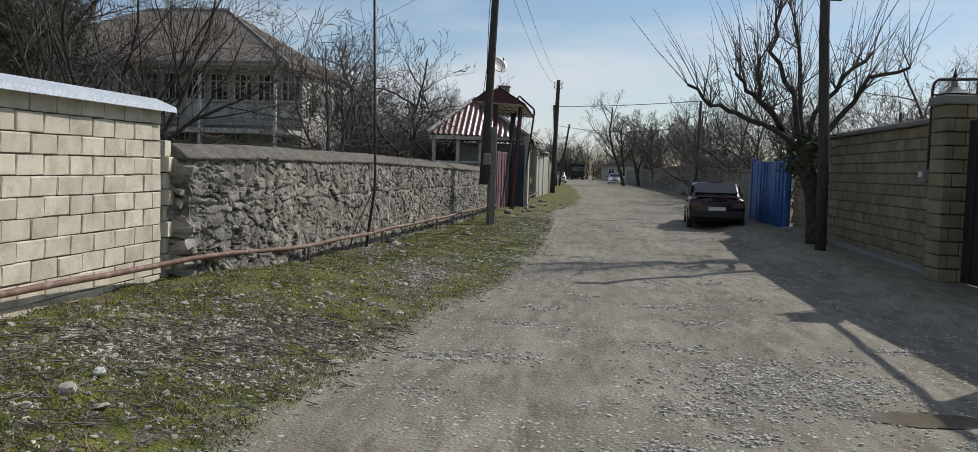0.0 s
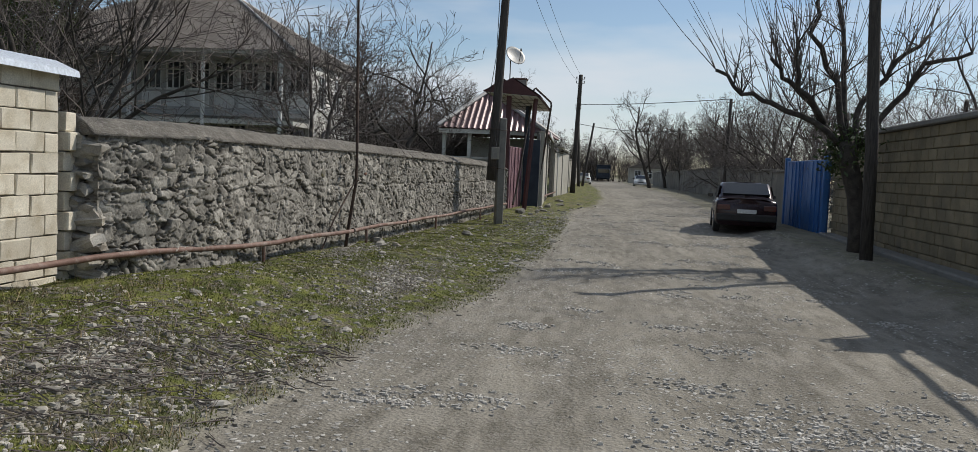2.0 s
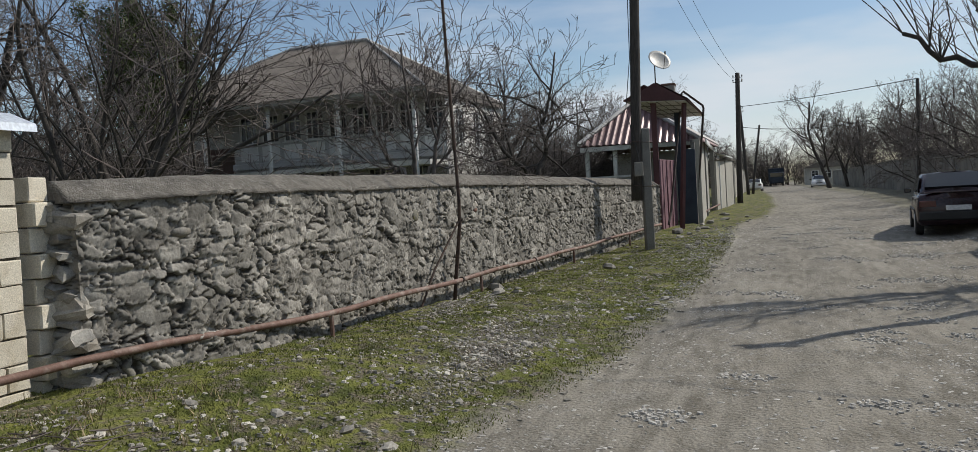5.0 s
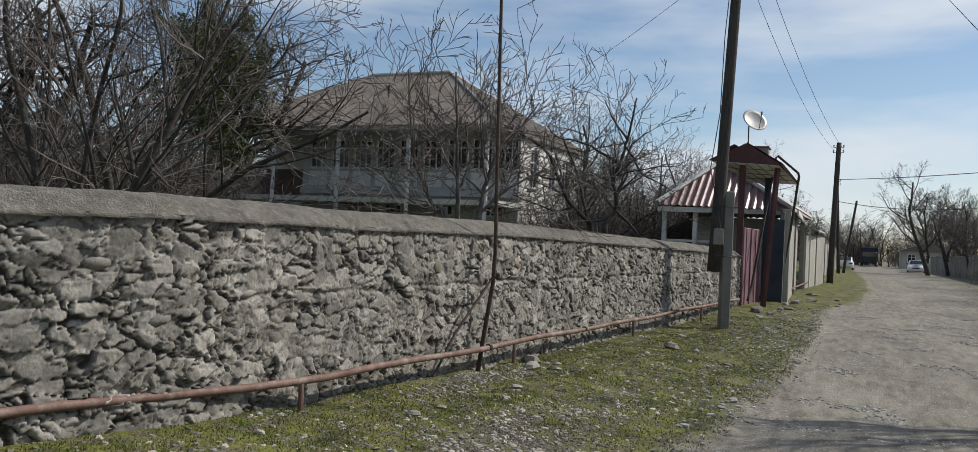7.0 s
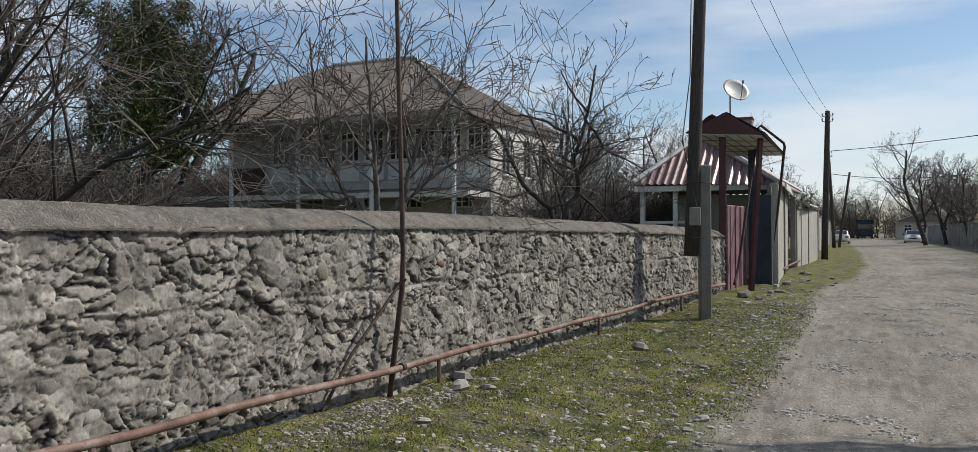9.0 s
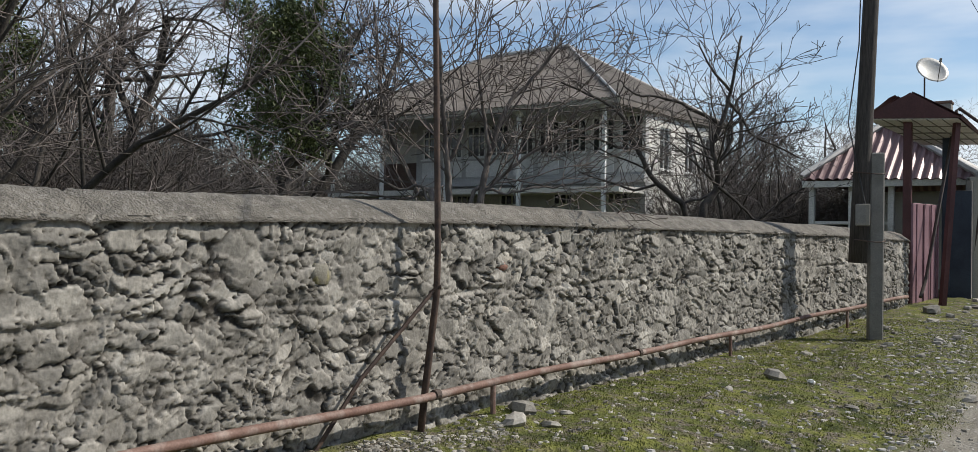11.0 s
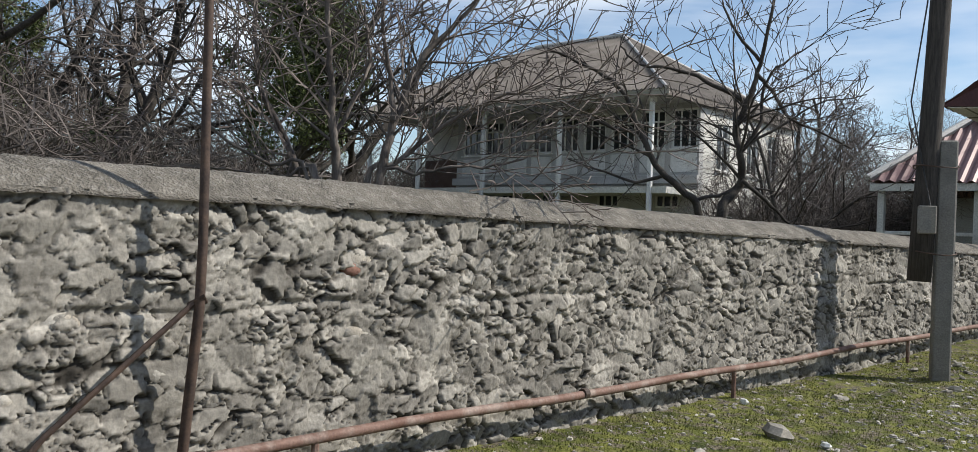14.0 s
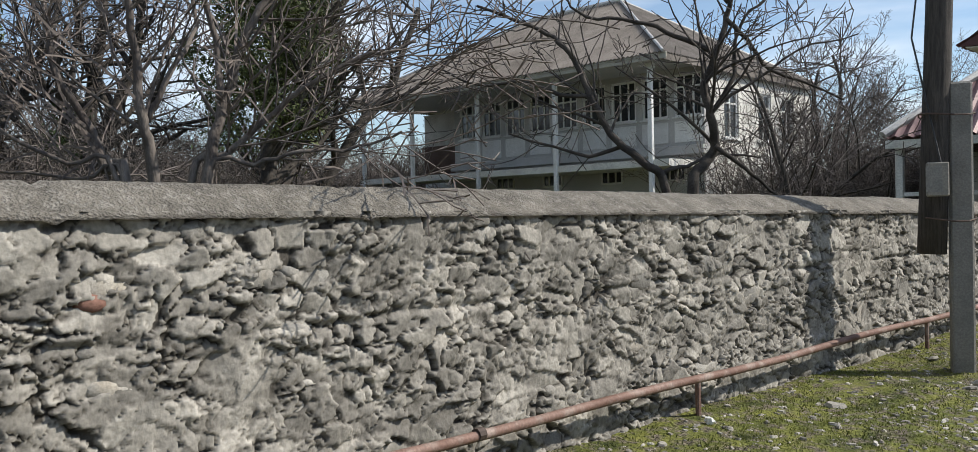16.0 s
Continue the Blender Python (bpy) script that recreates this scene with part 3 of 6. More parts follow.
def ground_material():
    m = bpy.data.materials.new("ground")
    m.use_nodes = True
    n, l = m.node_tree.nodes, m.node_tree.links
    p = n["Principled BSDF"]
    p.inputs["Roughness"].default_value = 0.95
    p.inputs["Specular IOR Level"].default_value = 0.25
    geo = n.new("ShaderNodeNewGeometry")

    def nz(scale, detail=6.0, kind="ShaderNodeTexNoise", stretch=None):
        t = n.new(kind)
        t.inputs["Scale"].default_value = scale
        t.inputs["Detail"].default_value = detail
        v = geo.outputs["Position"]
        if stretch:
            mp = n.new("ShaderNodeMapping")
            mp.inputs["Scale"].default_value = stretch
            l.new(v, mp.inputs["Vector"])
            v = mp.outputs["Vector"]
        l.new(v, t.inputs["Vector"])
        return t.outputs["Fac"]

    def ramp(fac, *stops):
        r = n.new("ShaderNodeValToRGB")
        while len(r.color_ramp.elements) < len(stops):
            r.color_ramp.elements.new(0.5)
        for e, (pos, col) in zip(r.color_ramp.elements, stops):
            e.position, e.color = pos, (*col, 1)
        l.new(fac, r.inputs["Fac"])
        return r.outputs["Color"]

    def mix(fac, a, b):
        x = n.new("ShaderNodeMix")
        x.data_type = "RGBA"
        l.new(fac, x.inputs["Factor"])
        l.new(a, x.inputs["A"])
        l.new(b, x.inputs["B"])
        return x.outputs["Result"]

    def attr(name):
        a = n.new("ShaderNodeAttribute")
        a.attribute_name = name
        return a.outputs["Fac"]

    def step(fac, lo, hi):
        r = n.new("ShaderNodeMapRange")
        r.inputs["From Min"].default_value, r.inputs["From Max"].default_value = lo, hi
        l.new(fac, r.inputs["Value"])
        return r.outputs["Result"]

    dirt = ramp(nz(0.55, 8, stretch=(1.6, 0.5, 1)), (0.3, (0.115, 0.102, 0.079)), (0.5, (0.218, 0.197, 0.158)), (0.68, (0.36, 0.33, 0.27)))
    speck = n.new("ShaderNodeTexVoronoi")
    speck.inputs["Scale"].default_value = 34.0
    l.new(geo.outputs["Position"], speck.inputs["Vector"])
    stones = ramp(speck.outputs["Color"], (0.2, (0.11, 0.10, 0.085)), (0.85, (0.36, 0.34, 0.30)))
    dirt = mix(step(nz(3.0, 4), 0.56, 0.7), dirt, stones)
    track = ramp(nz(7.0, 9, stretch=(1.0, 0.22, 1)), (0.38, (0.105, 0.092, 0.07)), (0.6, (0.335, 0.308, 0.256)))
    dirt = mix(step(nz(1.1, 5), 0.25, 0.8), dirt, track)
    grit = ramp(nz(75, 6), (0.36, (0.09, 0.08, 0.064)), (0.64, (0.37, 0.345, 0.295)))
    dirt = mix(step(nz(9.0, 5), 0.32, 0.9), dirt, grit)
    moss = ramp(nz(2.6, 9), (0.3, (0.03, 0.04, 0.011)), (0.44, (0.098, 0.11, 0.024)), (0.62, (0.18, 0.186, 0.043)), (0.75, (0.22, 0.19, 0.1)))
    soil = ramp(nz(40, 5), (0.35, (0.045, 0.038, 0.026)), (0.65, (0.24, 0.205, 0.15)))
    moss = mix(step(nz(7.0, 8), 0.47, 0.62), moss, soil)
    litter = ramp(nz(55, 6), (0.38, (0.035, 0.029, 0.022)), (0.5, (0.10, 0.085, 0.065)), (0.66, (0.27, 0.235, 0.185)))
    chips = mix(step(attr("gravel"), 0.2, 0.6), moss, litter)
    col = mix(attr("road"), chips, dirt)
    l.new(col, p.inputs["Base Color"])
    b1 = n.new("ShaderNodeBump")
    b1.inputs["Strength"].default_value, b1.inputs["Distance"].default_value = 1.0, 0.045
    less = n.new("ShaderNodeMapRange")
    less.inputs["To Min"].default_value, less.inputs["To Max"].default_value = 1.0, 0.5
    l.new(attr("road"), less.inputs["Value"])
    l.new(less.outputs["Result"], b1.inputs["Strength"])
    l.new(nz(28, 8), b1.inputs["Height"])
    b2 = n.new("ShaderNodeBump")
    b2.inputs["Strength"].default_value, b2.inputs["Distance"].default_value = 0.5, 0.012
    l.new(speck.outputs["Distance"], b2.inputs["Height"])
    l.new(b1.outputs["Normal"], b2.inputs["Normal"])
    l.new(b2.outputs["Normal"], p.inputs["Normal"])
    return m


ground = new("ground", gme)
gme.materials.append(ground_material())
tagged(ground, "dirt and gravel village road with a mossy grass verge", "ground", kind="structure")


# ---- the rubble wall ----
WALL_A, WALL_B, WALL_T = 11.55, 31.85, 0.48
CAP_Z = ((11.5, 1.72), (13, 1.75), (15, 1.74), (19, 1.76), (24, 1.70), (28, 1.64), (31.9, 1.54))


def wall_out(y):
    """The way out of the wall's road face, on the level."""
    d = (wall_x(y + 0.01) - wall_x(y - 0.01)) / 0.02
    return Vector((1, -d, 0)).normalized()


def rubble(u, v):
    """Relief of the laid stones at u along and v up the wall, and a tone for each stone."""
    jag = Vector((noise.noise((u * 12, v * 12, 2)) * 0.24 + noise.noise((u * 30, v * 30, 6)) * 0.1, noise.noise((u * 12, v * 12, 9)) * 0.24 + noise.noise((u * 30, v * 30, 7)) * 0.1, 0))
    w = Vector((u * 5.3 + 0.9 * noise.noise((u * 2.3, v * 2.8, 1)), v * 9.2 + 0.9 * noise.noise((u * 2.3, v * 2.8, 8)), 0)) + jag
    dist, pts = noise.voronoi(w)
    gap = dist[1] - dist[0]
    seed = pts[0].x * 12.9 + pts[0].y * 78.2
    tone = (math.sin(seed) * 43758.5) % 1.0
    step_out = (math.sin(seed * 1.7) * 9871.3) % 1.0 - 0.5
    rel = w - pts[0]
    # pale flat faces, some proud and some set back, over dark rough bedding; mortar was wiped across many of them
    smear = smooth01((noise.noise((u * 1.9, v * 2.3, 12)) + 0.02) * 2.6)
    wide = 0.05 * smooth01(noise.noise((u * 2.6, v * 3.1, 21)) * 1.8 + 0.6) * (1 - 0.8 * smear)
    flat = smooth01((gap - wide) / 0.04)
    face = 0.036 * step_out + (math.sin(seed * 3.1) * rel.x + math.cos(seed * 5.7) * rel.y) * 0.024
    bed = -0.034 * (1 - 0.6 * smear) + 0.014 * noise.noise((u * 17, v * 19, 33)) + 0.008 * noise.noise((u * 37, v * 37, 34))
    proud = face * (1 - 0.45 * smear) * flat + bed * (1 - flat)
    fine = noise.voronoi(Vector((u * 10 + 0.7 * noise.noise((u * 7, v * 7, 3)), v * 15 + 0.7 * noise.noise((u * 7, v * 7, 13)), 4)))
    split = fine[0][1] - fine[0][0]
    shard = (math.sin(fine[1][0].x * 31.7 + fine[1][0].y * 17.3) * 517.3) % 1.0 - 0.5
    chip = smooth01(noise.noise((u * 3.1, v * 3.5, 25)) * 2 + 0.55)
    proud += (0.024 * shard * smooth01(split / 0.09) - 0.024 * (1 - smooth01(split / 0.08))) * chip
    proud += 0.004 * noise.noise((u * 9, v * 10, 4)) + 0.004 * noise.noise((u * 27, v * 27, 5)) + 0.014 * noise.noise((u * 1.7, v * 2.2, 6))
    ledge = v - 1.12 - 0.05 * noise.noise((u * 1.3, 0, 17))
    proud -= 0.03 * math.exp(-(ledge / 0.02) ** 2) * smooth01(noise.noise((u * 1.1, 0, 30)) * 2 + 0.6)
    # dark bedding mortar in the gaps, with crevice shade painted into the cracks
    joint_shade = max((1 - flat) * (1.0 - 0.55 * smear), (1 - smooth01(split / 0.085)) * 0.85 * chip)
    tone = 0.7 * tone + 0.3 * (shard + 0.5) * chip + 0.15 * (1 - chip)
    return proud, tone, joint_shade


stone_wall = thing("stone_wall", (wall_x(20), 20, 0), "grey rubble river-stone wall with smeared mortar and a cement coping", "wall", kind="structure")
us = list(np.arange(WALL_A, WALL_B + 1e-6, 0.0125))
NV = 140
core, tones, joints = Shape(), [], []
for u in us:
    o = wall_out(u)
    top = lerp(u, CAP_Z)
    for k in range(NV + 1):
        z = -0.2 + (top + 0.2) * k / NV
        d, tone, joint_shade = rubble(u, z)
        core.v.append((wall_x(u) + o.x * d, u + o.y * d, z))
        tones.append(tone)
        joints.append(joint_shade)
for i in range(len(us) - 1):
    for k in range(NV):
        a = i * (NV + 1) + k
        core.f.append((a, a + NV + 1, a + NV + 2, a + 1))
front_count = len(core.v)
# the rough end towards the camera's start, the far end and the yard face
for y, s in ((WALL_A, -1), (WALL_B, 1)):
    k0 = len(core.v)
    top = lerp(y, CAP_Z)
    for i in range(14):
        for k in range(NV + 1):
            z = -0.2 + (top + 0.2) * k / NV
            back = WALL_T * i / 13
            d, tone, joint_shade = rubble(y - s * back * 1.3, z)
            core.v.append((wall_x(y) - back, y + s * d * smooth01(i / 2) * 1.6, z))
            tones.append(tone)
            joints.append(joint_shade)
    for i in range(13):
        for k in range(NV):
            a = k0 + i * (NV + 1) + k
            core.f.append((a, a + 1, a + NV + 2, a + NV + 1) if s < 0 else (a, a + NV + 1, a + NV + 2, a + 1))
k0 = len(core.v)
for i in range(41):
    y = WALL_A + (WALL_B - WALL_A) * i / 40
    for z in (-0.2, lerp(y, CAP_Z)):
        core.v.append((wall_x(y) - WALL_T, y, z))
        tones.append(0.5)
        joints.append(0.0)
core.f += [(k0 + 2 * i, k0 + 2 * i + 1, k0 + 2 * i + 3, k0 + 2 * i + 2) for i in range(40)]
core_mesh = core.mesh("rubble_core", True)
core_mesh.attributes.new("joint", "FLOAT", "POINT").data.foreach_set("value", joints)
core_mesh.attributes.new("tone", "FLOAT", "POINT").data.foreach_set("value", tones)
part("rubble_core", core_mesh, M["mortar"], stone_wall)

# the rounded coping, cracked across here and there
cap = Shape()
cap_rows = list(np.arange(WALL_A - 0.06, WALL_B + 0.03, 0.045))
CAP_N = 13
for u in cap_rows:
    o = wall_out(u)
    base = lerp(u, CAP_Z)
    crack = sum(math.exp(-((u - c + 0.12 * noise.noise((u, c, 2))) / 0.02) ** 2) for c in (13.9, 15.2, 17.1, 18.9, 20.6, 23.3, 26.4, 29.0))
    for k in range(CAP_N):
        s = k / (CAP_N - 1)
        across = 0.035 - (WALL_T + 0.08) * s
        rise = 0.0 if s in (0, 1) else lerp(s, ((0.07, 0.035), (0.3, 0.125), (0.55, 0.19), (0.7, 0.195), (0.93, 0.06)))
        lip = 0.008 * noise.noise((u * 4, s * 3, 1)) + 0.009 * noise.noise((u * 19, s * 9, 3)) + 0.012 * noise.noise((u * 0.8, 1, 3))
        edge = 0.03 * noise.noise((u * 3.1, 2, 5)) if s < 0.15 else 0
        cap.v.append((wall_x(u) + o.x * (across + edge), u + o.y * across, base - 0.035 + rise + lip - 0.03 * crack))
for i in range(len(cap_rows) - 1):
    for k in range(CAP_N):
        a, b = i * CAP_N + k, i * CAP_N + (k + 1) % CAP_N
        cap.f.append((a, a + CAP_N, b + CAP_N, b))
cap.f += [tuple(range(CAP_N)), tuple((len(cap_rows) - 1) * CAP_N + k for k in range(CAP_N - 1, -1, -1))]
part("coping", cap, M["coping"], stone_wall, "weathered cement coping with hairline cracks", True)


def cobble_shape(seed, segs=7, rings=4, flat=0.6):
    """A worn lump about 1 long."""
    r = random.Random(seed)
    s = Shape()
    v = [(0, 0, -0.5)]
    for j in range(1, rings):
        for i in range(segs):
            a, b = 2 * math.pi * (i + 0.3 * r.random()) / segs, math.pi * j / rings - math.pi / 2
            k = 0.36 + 0.22 * r.random()
            v.append((k * math.cos(b) * math.cos(a), k * math.cos(b) * math.sin(a), k * math.sin(b)))
    v.append((0, 0, 0.48))
    f = [(0, 1 + (i + 1) % segs, 1 + i) for i in range(segs)]
    for j in range(rings - 2):
        for i in range(segs):
            a, b = 1 + j * segs + i, 1 + j * segs + (i + 1) % segs
            f.append((a, b, b + segs, a + segs))
    last = len(v) - 1
    f += [(last, 1 + (rings - 2) * segs + i, 1 + (rings - 2) * segs + (i + 1) % segs) for i in range(segs)]
    return s.add(v, f)


cobbles = []
for k in range(10):
    me = cobble_shape(100 + k).mesh("cobble", True)
    me.materials.append(M["cobble"])
    cobbles.append(me)
rng = random.Random(5)
taken, singles, mass = [], 0, Shape()
for n_try in range(5200):
    u = rng.uniform(WALL_A + 0.1, WALL_B - 0.1)
    top = lerp(u, CAP_Z)
    z = rng.uniform(0.02, top - 0.07)
    w = rng.choice((0.09, 0.11, 0.13, 0.16, 0.2, 0.26)) * rng.uniform(0.8, 1.2)
    if z < 0.5 and rng.random() < 0.25:
        w *= 1.35
    h = w * rng.uniform(0.42, 0.8)
    if z + h / 2 > top - 0.02 or any(abs(u - a) < (w + c) * 0.5 and abs(z - b) < (h + d) * 0.52 for a, b, c, d in taken):
        continue
    if len(taken) > 300:
        break
    taken.append((u, z, w, h))
    o = wall_out(u)
    proud = rng.uniform(-0.03, -0.012) + rubble(u, z)[0] * 0.5 - 0.012
    m = Matrix.Translation((wall_x(u) + o.x * proud, u + o.y * proud, z)) @ Matrix.Rotation(math.atan2(o.y, o.x), 4, "Z") @ Matrix.Rotation(rng.uniform(-0.35, 0.35), 4, "X") @ Matrix.Diagonal((rng.uniform(0.05, 0.085), w * 1.1, h * 1.05, 1)) @ Matrix.Rotation(rng.choice((0, 1.57, 3.14, 4.71)), 4, "X")
    if 15.5 < u < 25.5 and singles < 300:
        piece("stone", rng.choice(cobbles), m, stone_wall)
        singles += 1
    else:
        src = cobble_shape(rng.randrange(10 ** 6), 6, 4)
        mass.add([m @ Vector(p) for p in src.v], src.f)
# two stones that stand out by their colour
for u, z, w, h, paint in ((19.07, 1.335, 0.15, 0.075, "brick_red"), (16.9, 1.35, 0.2, 0.15, "lichen")):
    o = wall_out(u)
    me = cobble_shape(int(u * 100), 8, 5).mesh("stone", True)
    me.materials.append(M[paint])
    piece("stone", me, Matrix.Translation((wall_x(u) - o.x * 0.012, u - o.y * 0.012, z)) @ Matrix.Rotation(math.atan2(o.y, o.x), 4, "Z") @ Matrix.Diagonal((0.07, w * 1.15, h * 1.2, 1)), stone_wall)
# the big rough stones of the open end
end_stones = Shape()
for k in range(30):
    z = 0.05 + 0.054 * k
    wd, ht = rng.uniform(0.2, 0.36), rng.uniform(0.08, 0.15)
    m = Matrix.Translation((wall_x(WALL_A) - rng.uniform(0.06, 0.42), WALL_A - rng.uniform(-0.03, 0.03), z)) @ Matrix.Rotation(rng.uniform(-0.3, 0.3), 4, "Y") @ Matrix.Rotation(rng.uniform(-0.4, 0.4), 4, "Z")
    v, f = chamfer(wd / 2, 0.1, ht / 2, 0.03)
    end_stones.add([m @ (Vector(p) + Vector((rng.uniform(-.03, .03), rng.uniform(-.03, .03), rng.uniform(-.02, .02)))) for p in v], f)
tagged(part("end_stones", end_stones, M["cobble_mass"], stone_wall), kind="stuff")
tagged(part("small_stones", mass, M["cobble_mass"], stone_wall, smooth=True), kind="stuff")

# ---- the block wall on the same side ----
BL_A, BL_B = Vector((-4.19, 11.2)), Vector((-4.27, 8.75))
bl_way = (BL_B - BL_A).normalized()
bl_out = Vector((-bl_way.y, bl_way.x)) * (1 if -bl_way.y > 0 else -1)
bl_turn = math.atan2(bl_way.y, bl_way.x)
block_wall = thing("block_wall", (BL_A.x, BL_A.y, 0), "pale yellow limestone block wall with a sheet-metal coping", "wall", kind="structure")
BL_LEN, BW, BH, BL_Z0 = 16.0, 0.405, 0.2, 0.09


def on_blocks(s, out, z):
    p = BL_A + bl_way * s + bl_out * out
    return (p.x, p.y, z)


inner = Shape()
inner.box((0, 0, 0), (1, 1, 1), m=Matrix.Translation(on_blocks(BL_LEN / 2, -0.105, BL_Z0 + 1.05)) @ Matrix.Rotation(bl_turn, 4, "Z") @ Matrix.Diagonal((BL_LEN, 0.185, 2.12, 1)))
part("joint_core", inner, M["joint"], block_wall)
block_meshes = {}
for wdt in (BW - 0.012, BW / 2 - 0.012):
    for k in range(4):
        s = Shape()
        v, f = chamfer(wdt / 2, 0.1, BH / 2 - 0.006, 0.008)
        r = random.Random(k + int(wdt * 1000))
        s.add([(p[0] + r.uniform(-.009, .007), p[1] + r.uniform(-.005, .005), p[2] + r.uniform(-.007, .006)) for p in v], f)
        me = s.mesh("block")
        me.materials.append(M["block"])
        block_meshes[wdt, k] = me
far_blocks = Shape()
for row in range(11):
    s = 0.0
    first = True
    z = BL_Z0 + BH * (row + 0.5)
    while s < BL_LEN:
        wdt = BW / 2 - 0.012 if first and row % 2 else BW - 0.012
        first = False
        m = Matrix.Translation(on_blocks(s + (wdt + 0.012) / 2, -0.1 + rng.uniform(0, 0.012), z + rng.uniform(-.003, .003))) @ Matrix.Rotation(bl_turn + rng.uniform(-.008, .008), 4, "Z")
        me = block_meshes[wdt, rng.randrange(4)]
        if s < 5.5:
            piece("block", me, m, block_wall)
        else:
            far_blocks.add([m @ v.co for v in me.vertices], [tuple(p.vertices) for p in me.polygons])
        s += wdt + 0.012
tagged(part("block_rows", far_blocks, M["block_mass"], block_wall), kind="stuff")
# folded sheet coping with a drip on each side
cop = Shape()
zt = BL_Z0 + BH * 11
prof = [(0.16, zt - 0.05), (0.15, zt + 0.012), (-0.1, zt + 0.115), (-0.35, zt + 0.012), (-0.36, zt - 0.05), (-0.34, zt - 0.03), (-0.1, zt + 0.085), (0.14, zt - 0.03)]
a0 = [Vector(on_blocks(-0.1, o, z)) for o, z in prof]
way3 = Vector((bl_way.x, bl_way.y, 0))
cop.prism(a0, way3 * (BL_LEN + 0.1))
part("sheet_coping", cop, M["tin"], block_wall, "folded pale galvanised sheet coping")
# the toothed return of blocks behind its end
for row in range(9):
    piece("block", block_meshes[BW / 2 - 0.012, row % 4], Matrix.Translation((-4.30 + 0.05 * (row % 2), 11.42, 0.15 + BH * (row + 0.3))) @ Matrix.Rotation(0.05 * (row % 3), 4, "Z"), block_wall)

# ---- gas pipe along the wall ----
PIPE_X = ((5, -4.27), (8.7, -4.14), (10.2, -4.06), (11.2, -3.95), (12.5, -3.64), (14.5, -3.24))
PIPE_Z = ((8, 0.45), (12, 0.45), (14, 0.40), (18, 0.34), (24, 0.31), (31.5, 0.40))
PIPE_OFF = ((14.5, 0.19), (24, 0.16), (32, 0.12))


def pipe_at(y, z):
    return Vector((lerp(y, PIPE_X) if y < 14.5 else wall_x(y) + lerp(y, PIPE_OFF), y, z))


gas_pipe = thing("gas_pipe", pipe_at(20, 0), "rusty pinkish-brown gas pipe on short legs along the wall", "pipe")
pipe_pts = [pipe_at(y, lerp(y, PIPE_Z) + 0.012 * math.sin(y * 1.7)) for y in np.arange(5, 31.9, 0.8)]
part("long_pipe", Shape().tube(pipe_pts, 0.034, 10), M["pipe"], gas_pipe, smooth=True)
for y in (14.3, 18.7, 23.7, 28.2):
    p = pipe_at(y, 0)
    z1 = lerp(y, PIPE_Z)
    part("pipe_leg", Shape().tube([(p.x, p.y, ground_z(p.x, y) - 0.1), (p.x, p.y, z1)], 0.024, 8), M["pipe"], gas_pipe)
for y in (17.95, 21.3):
    p = pipe_at(y, lerp(y, PIPE_Z))
    part("pipe_collar", Shape().tube([p - Vector((0, 0.03, 0)), p + Vector((0, 0.03, 0))], 0.043, 10), M["pipe_dark"], gas_pipe)
bend = [pipe_pts[-1], Vector((-1.60, 32.0, 0.36)), Vector((-1.55, 32.3, 0.7)), Vector((-1.22, 34.15, 4.40)), Vector((-1.17, 34.2, 4.46)), Vector((-0.62, 34.55, 4.0)), Vector((-0.6, 34.6, 3.9)), Vector((-1.0, 34.65, 0.3)), Vector((-0.98, 34.9, 0.42))]
part("pipe_over_gate", Shape().tube(bend[1:], 0.036, 8), M["pipe_dark"], gas_pipe, "dark gas pipe arched over the gate")
part("far_pipe", Shape().tube([bend[-1], (-0.82, 38, 0.55), (-0.6, 43, 0.62), (-0.4, 47, 0.66)], 0.03, 8), M["pipe"], gas_pipe)

# ---- the thin leaning post and its brace ----
post = thing("thin_steel_post", (-3.24, 17.9, -0.02), "thin rusted steel post with a diagonal brace by the wall", "post")
part("upright", Shape().tube([(-3.24, 17.9, -0.25), (-3.17, 17.9, 0.35), (-3.06, 17.9, 1.15), (-3.05, 17.9, 1.5), (-3.09, 17.9, 3.1), (-3.13, 17.9, 4.8), (-3.17, 17.9, 6.0)], [0.03, 0.03, 0.028, 0.026, 0.024, 0.022, 0.02], 8), M["rod"], post, smooth=True)
part("brace", Shape().tube([(-3.07, 17.9, 1.2), (-3.22, 17.2, 0.55), (-3.3, 16.75, 0.0)], 0.016, 6), M["rod"], post)
part("wire_tie", Shape().tube([(-3.1, 17.86, 1.17), (-3.02, 17.9, 1.22), (-3.08, 17.95, 1.18)], 0.012, 6), M["rod"], post)


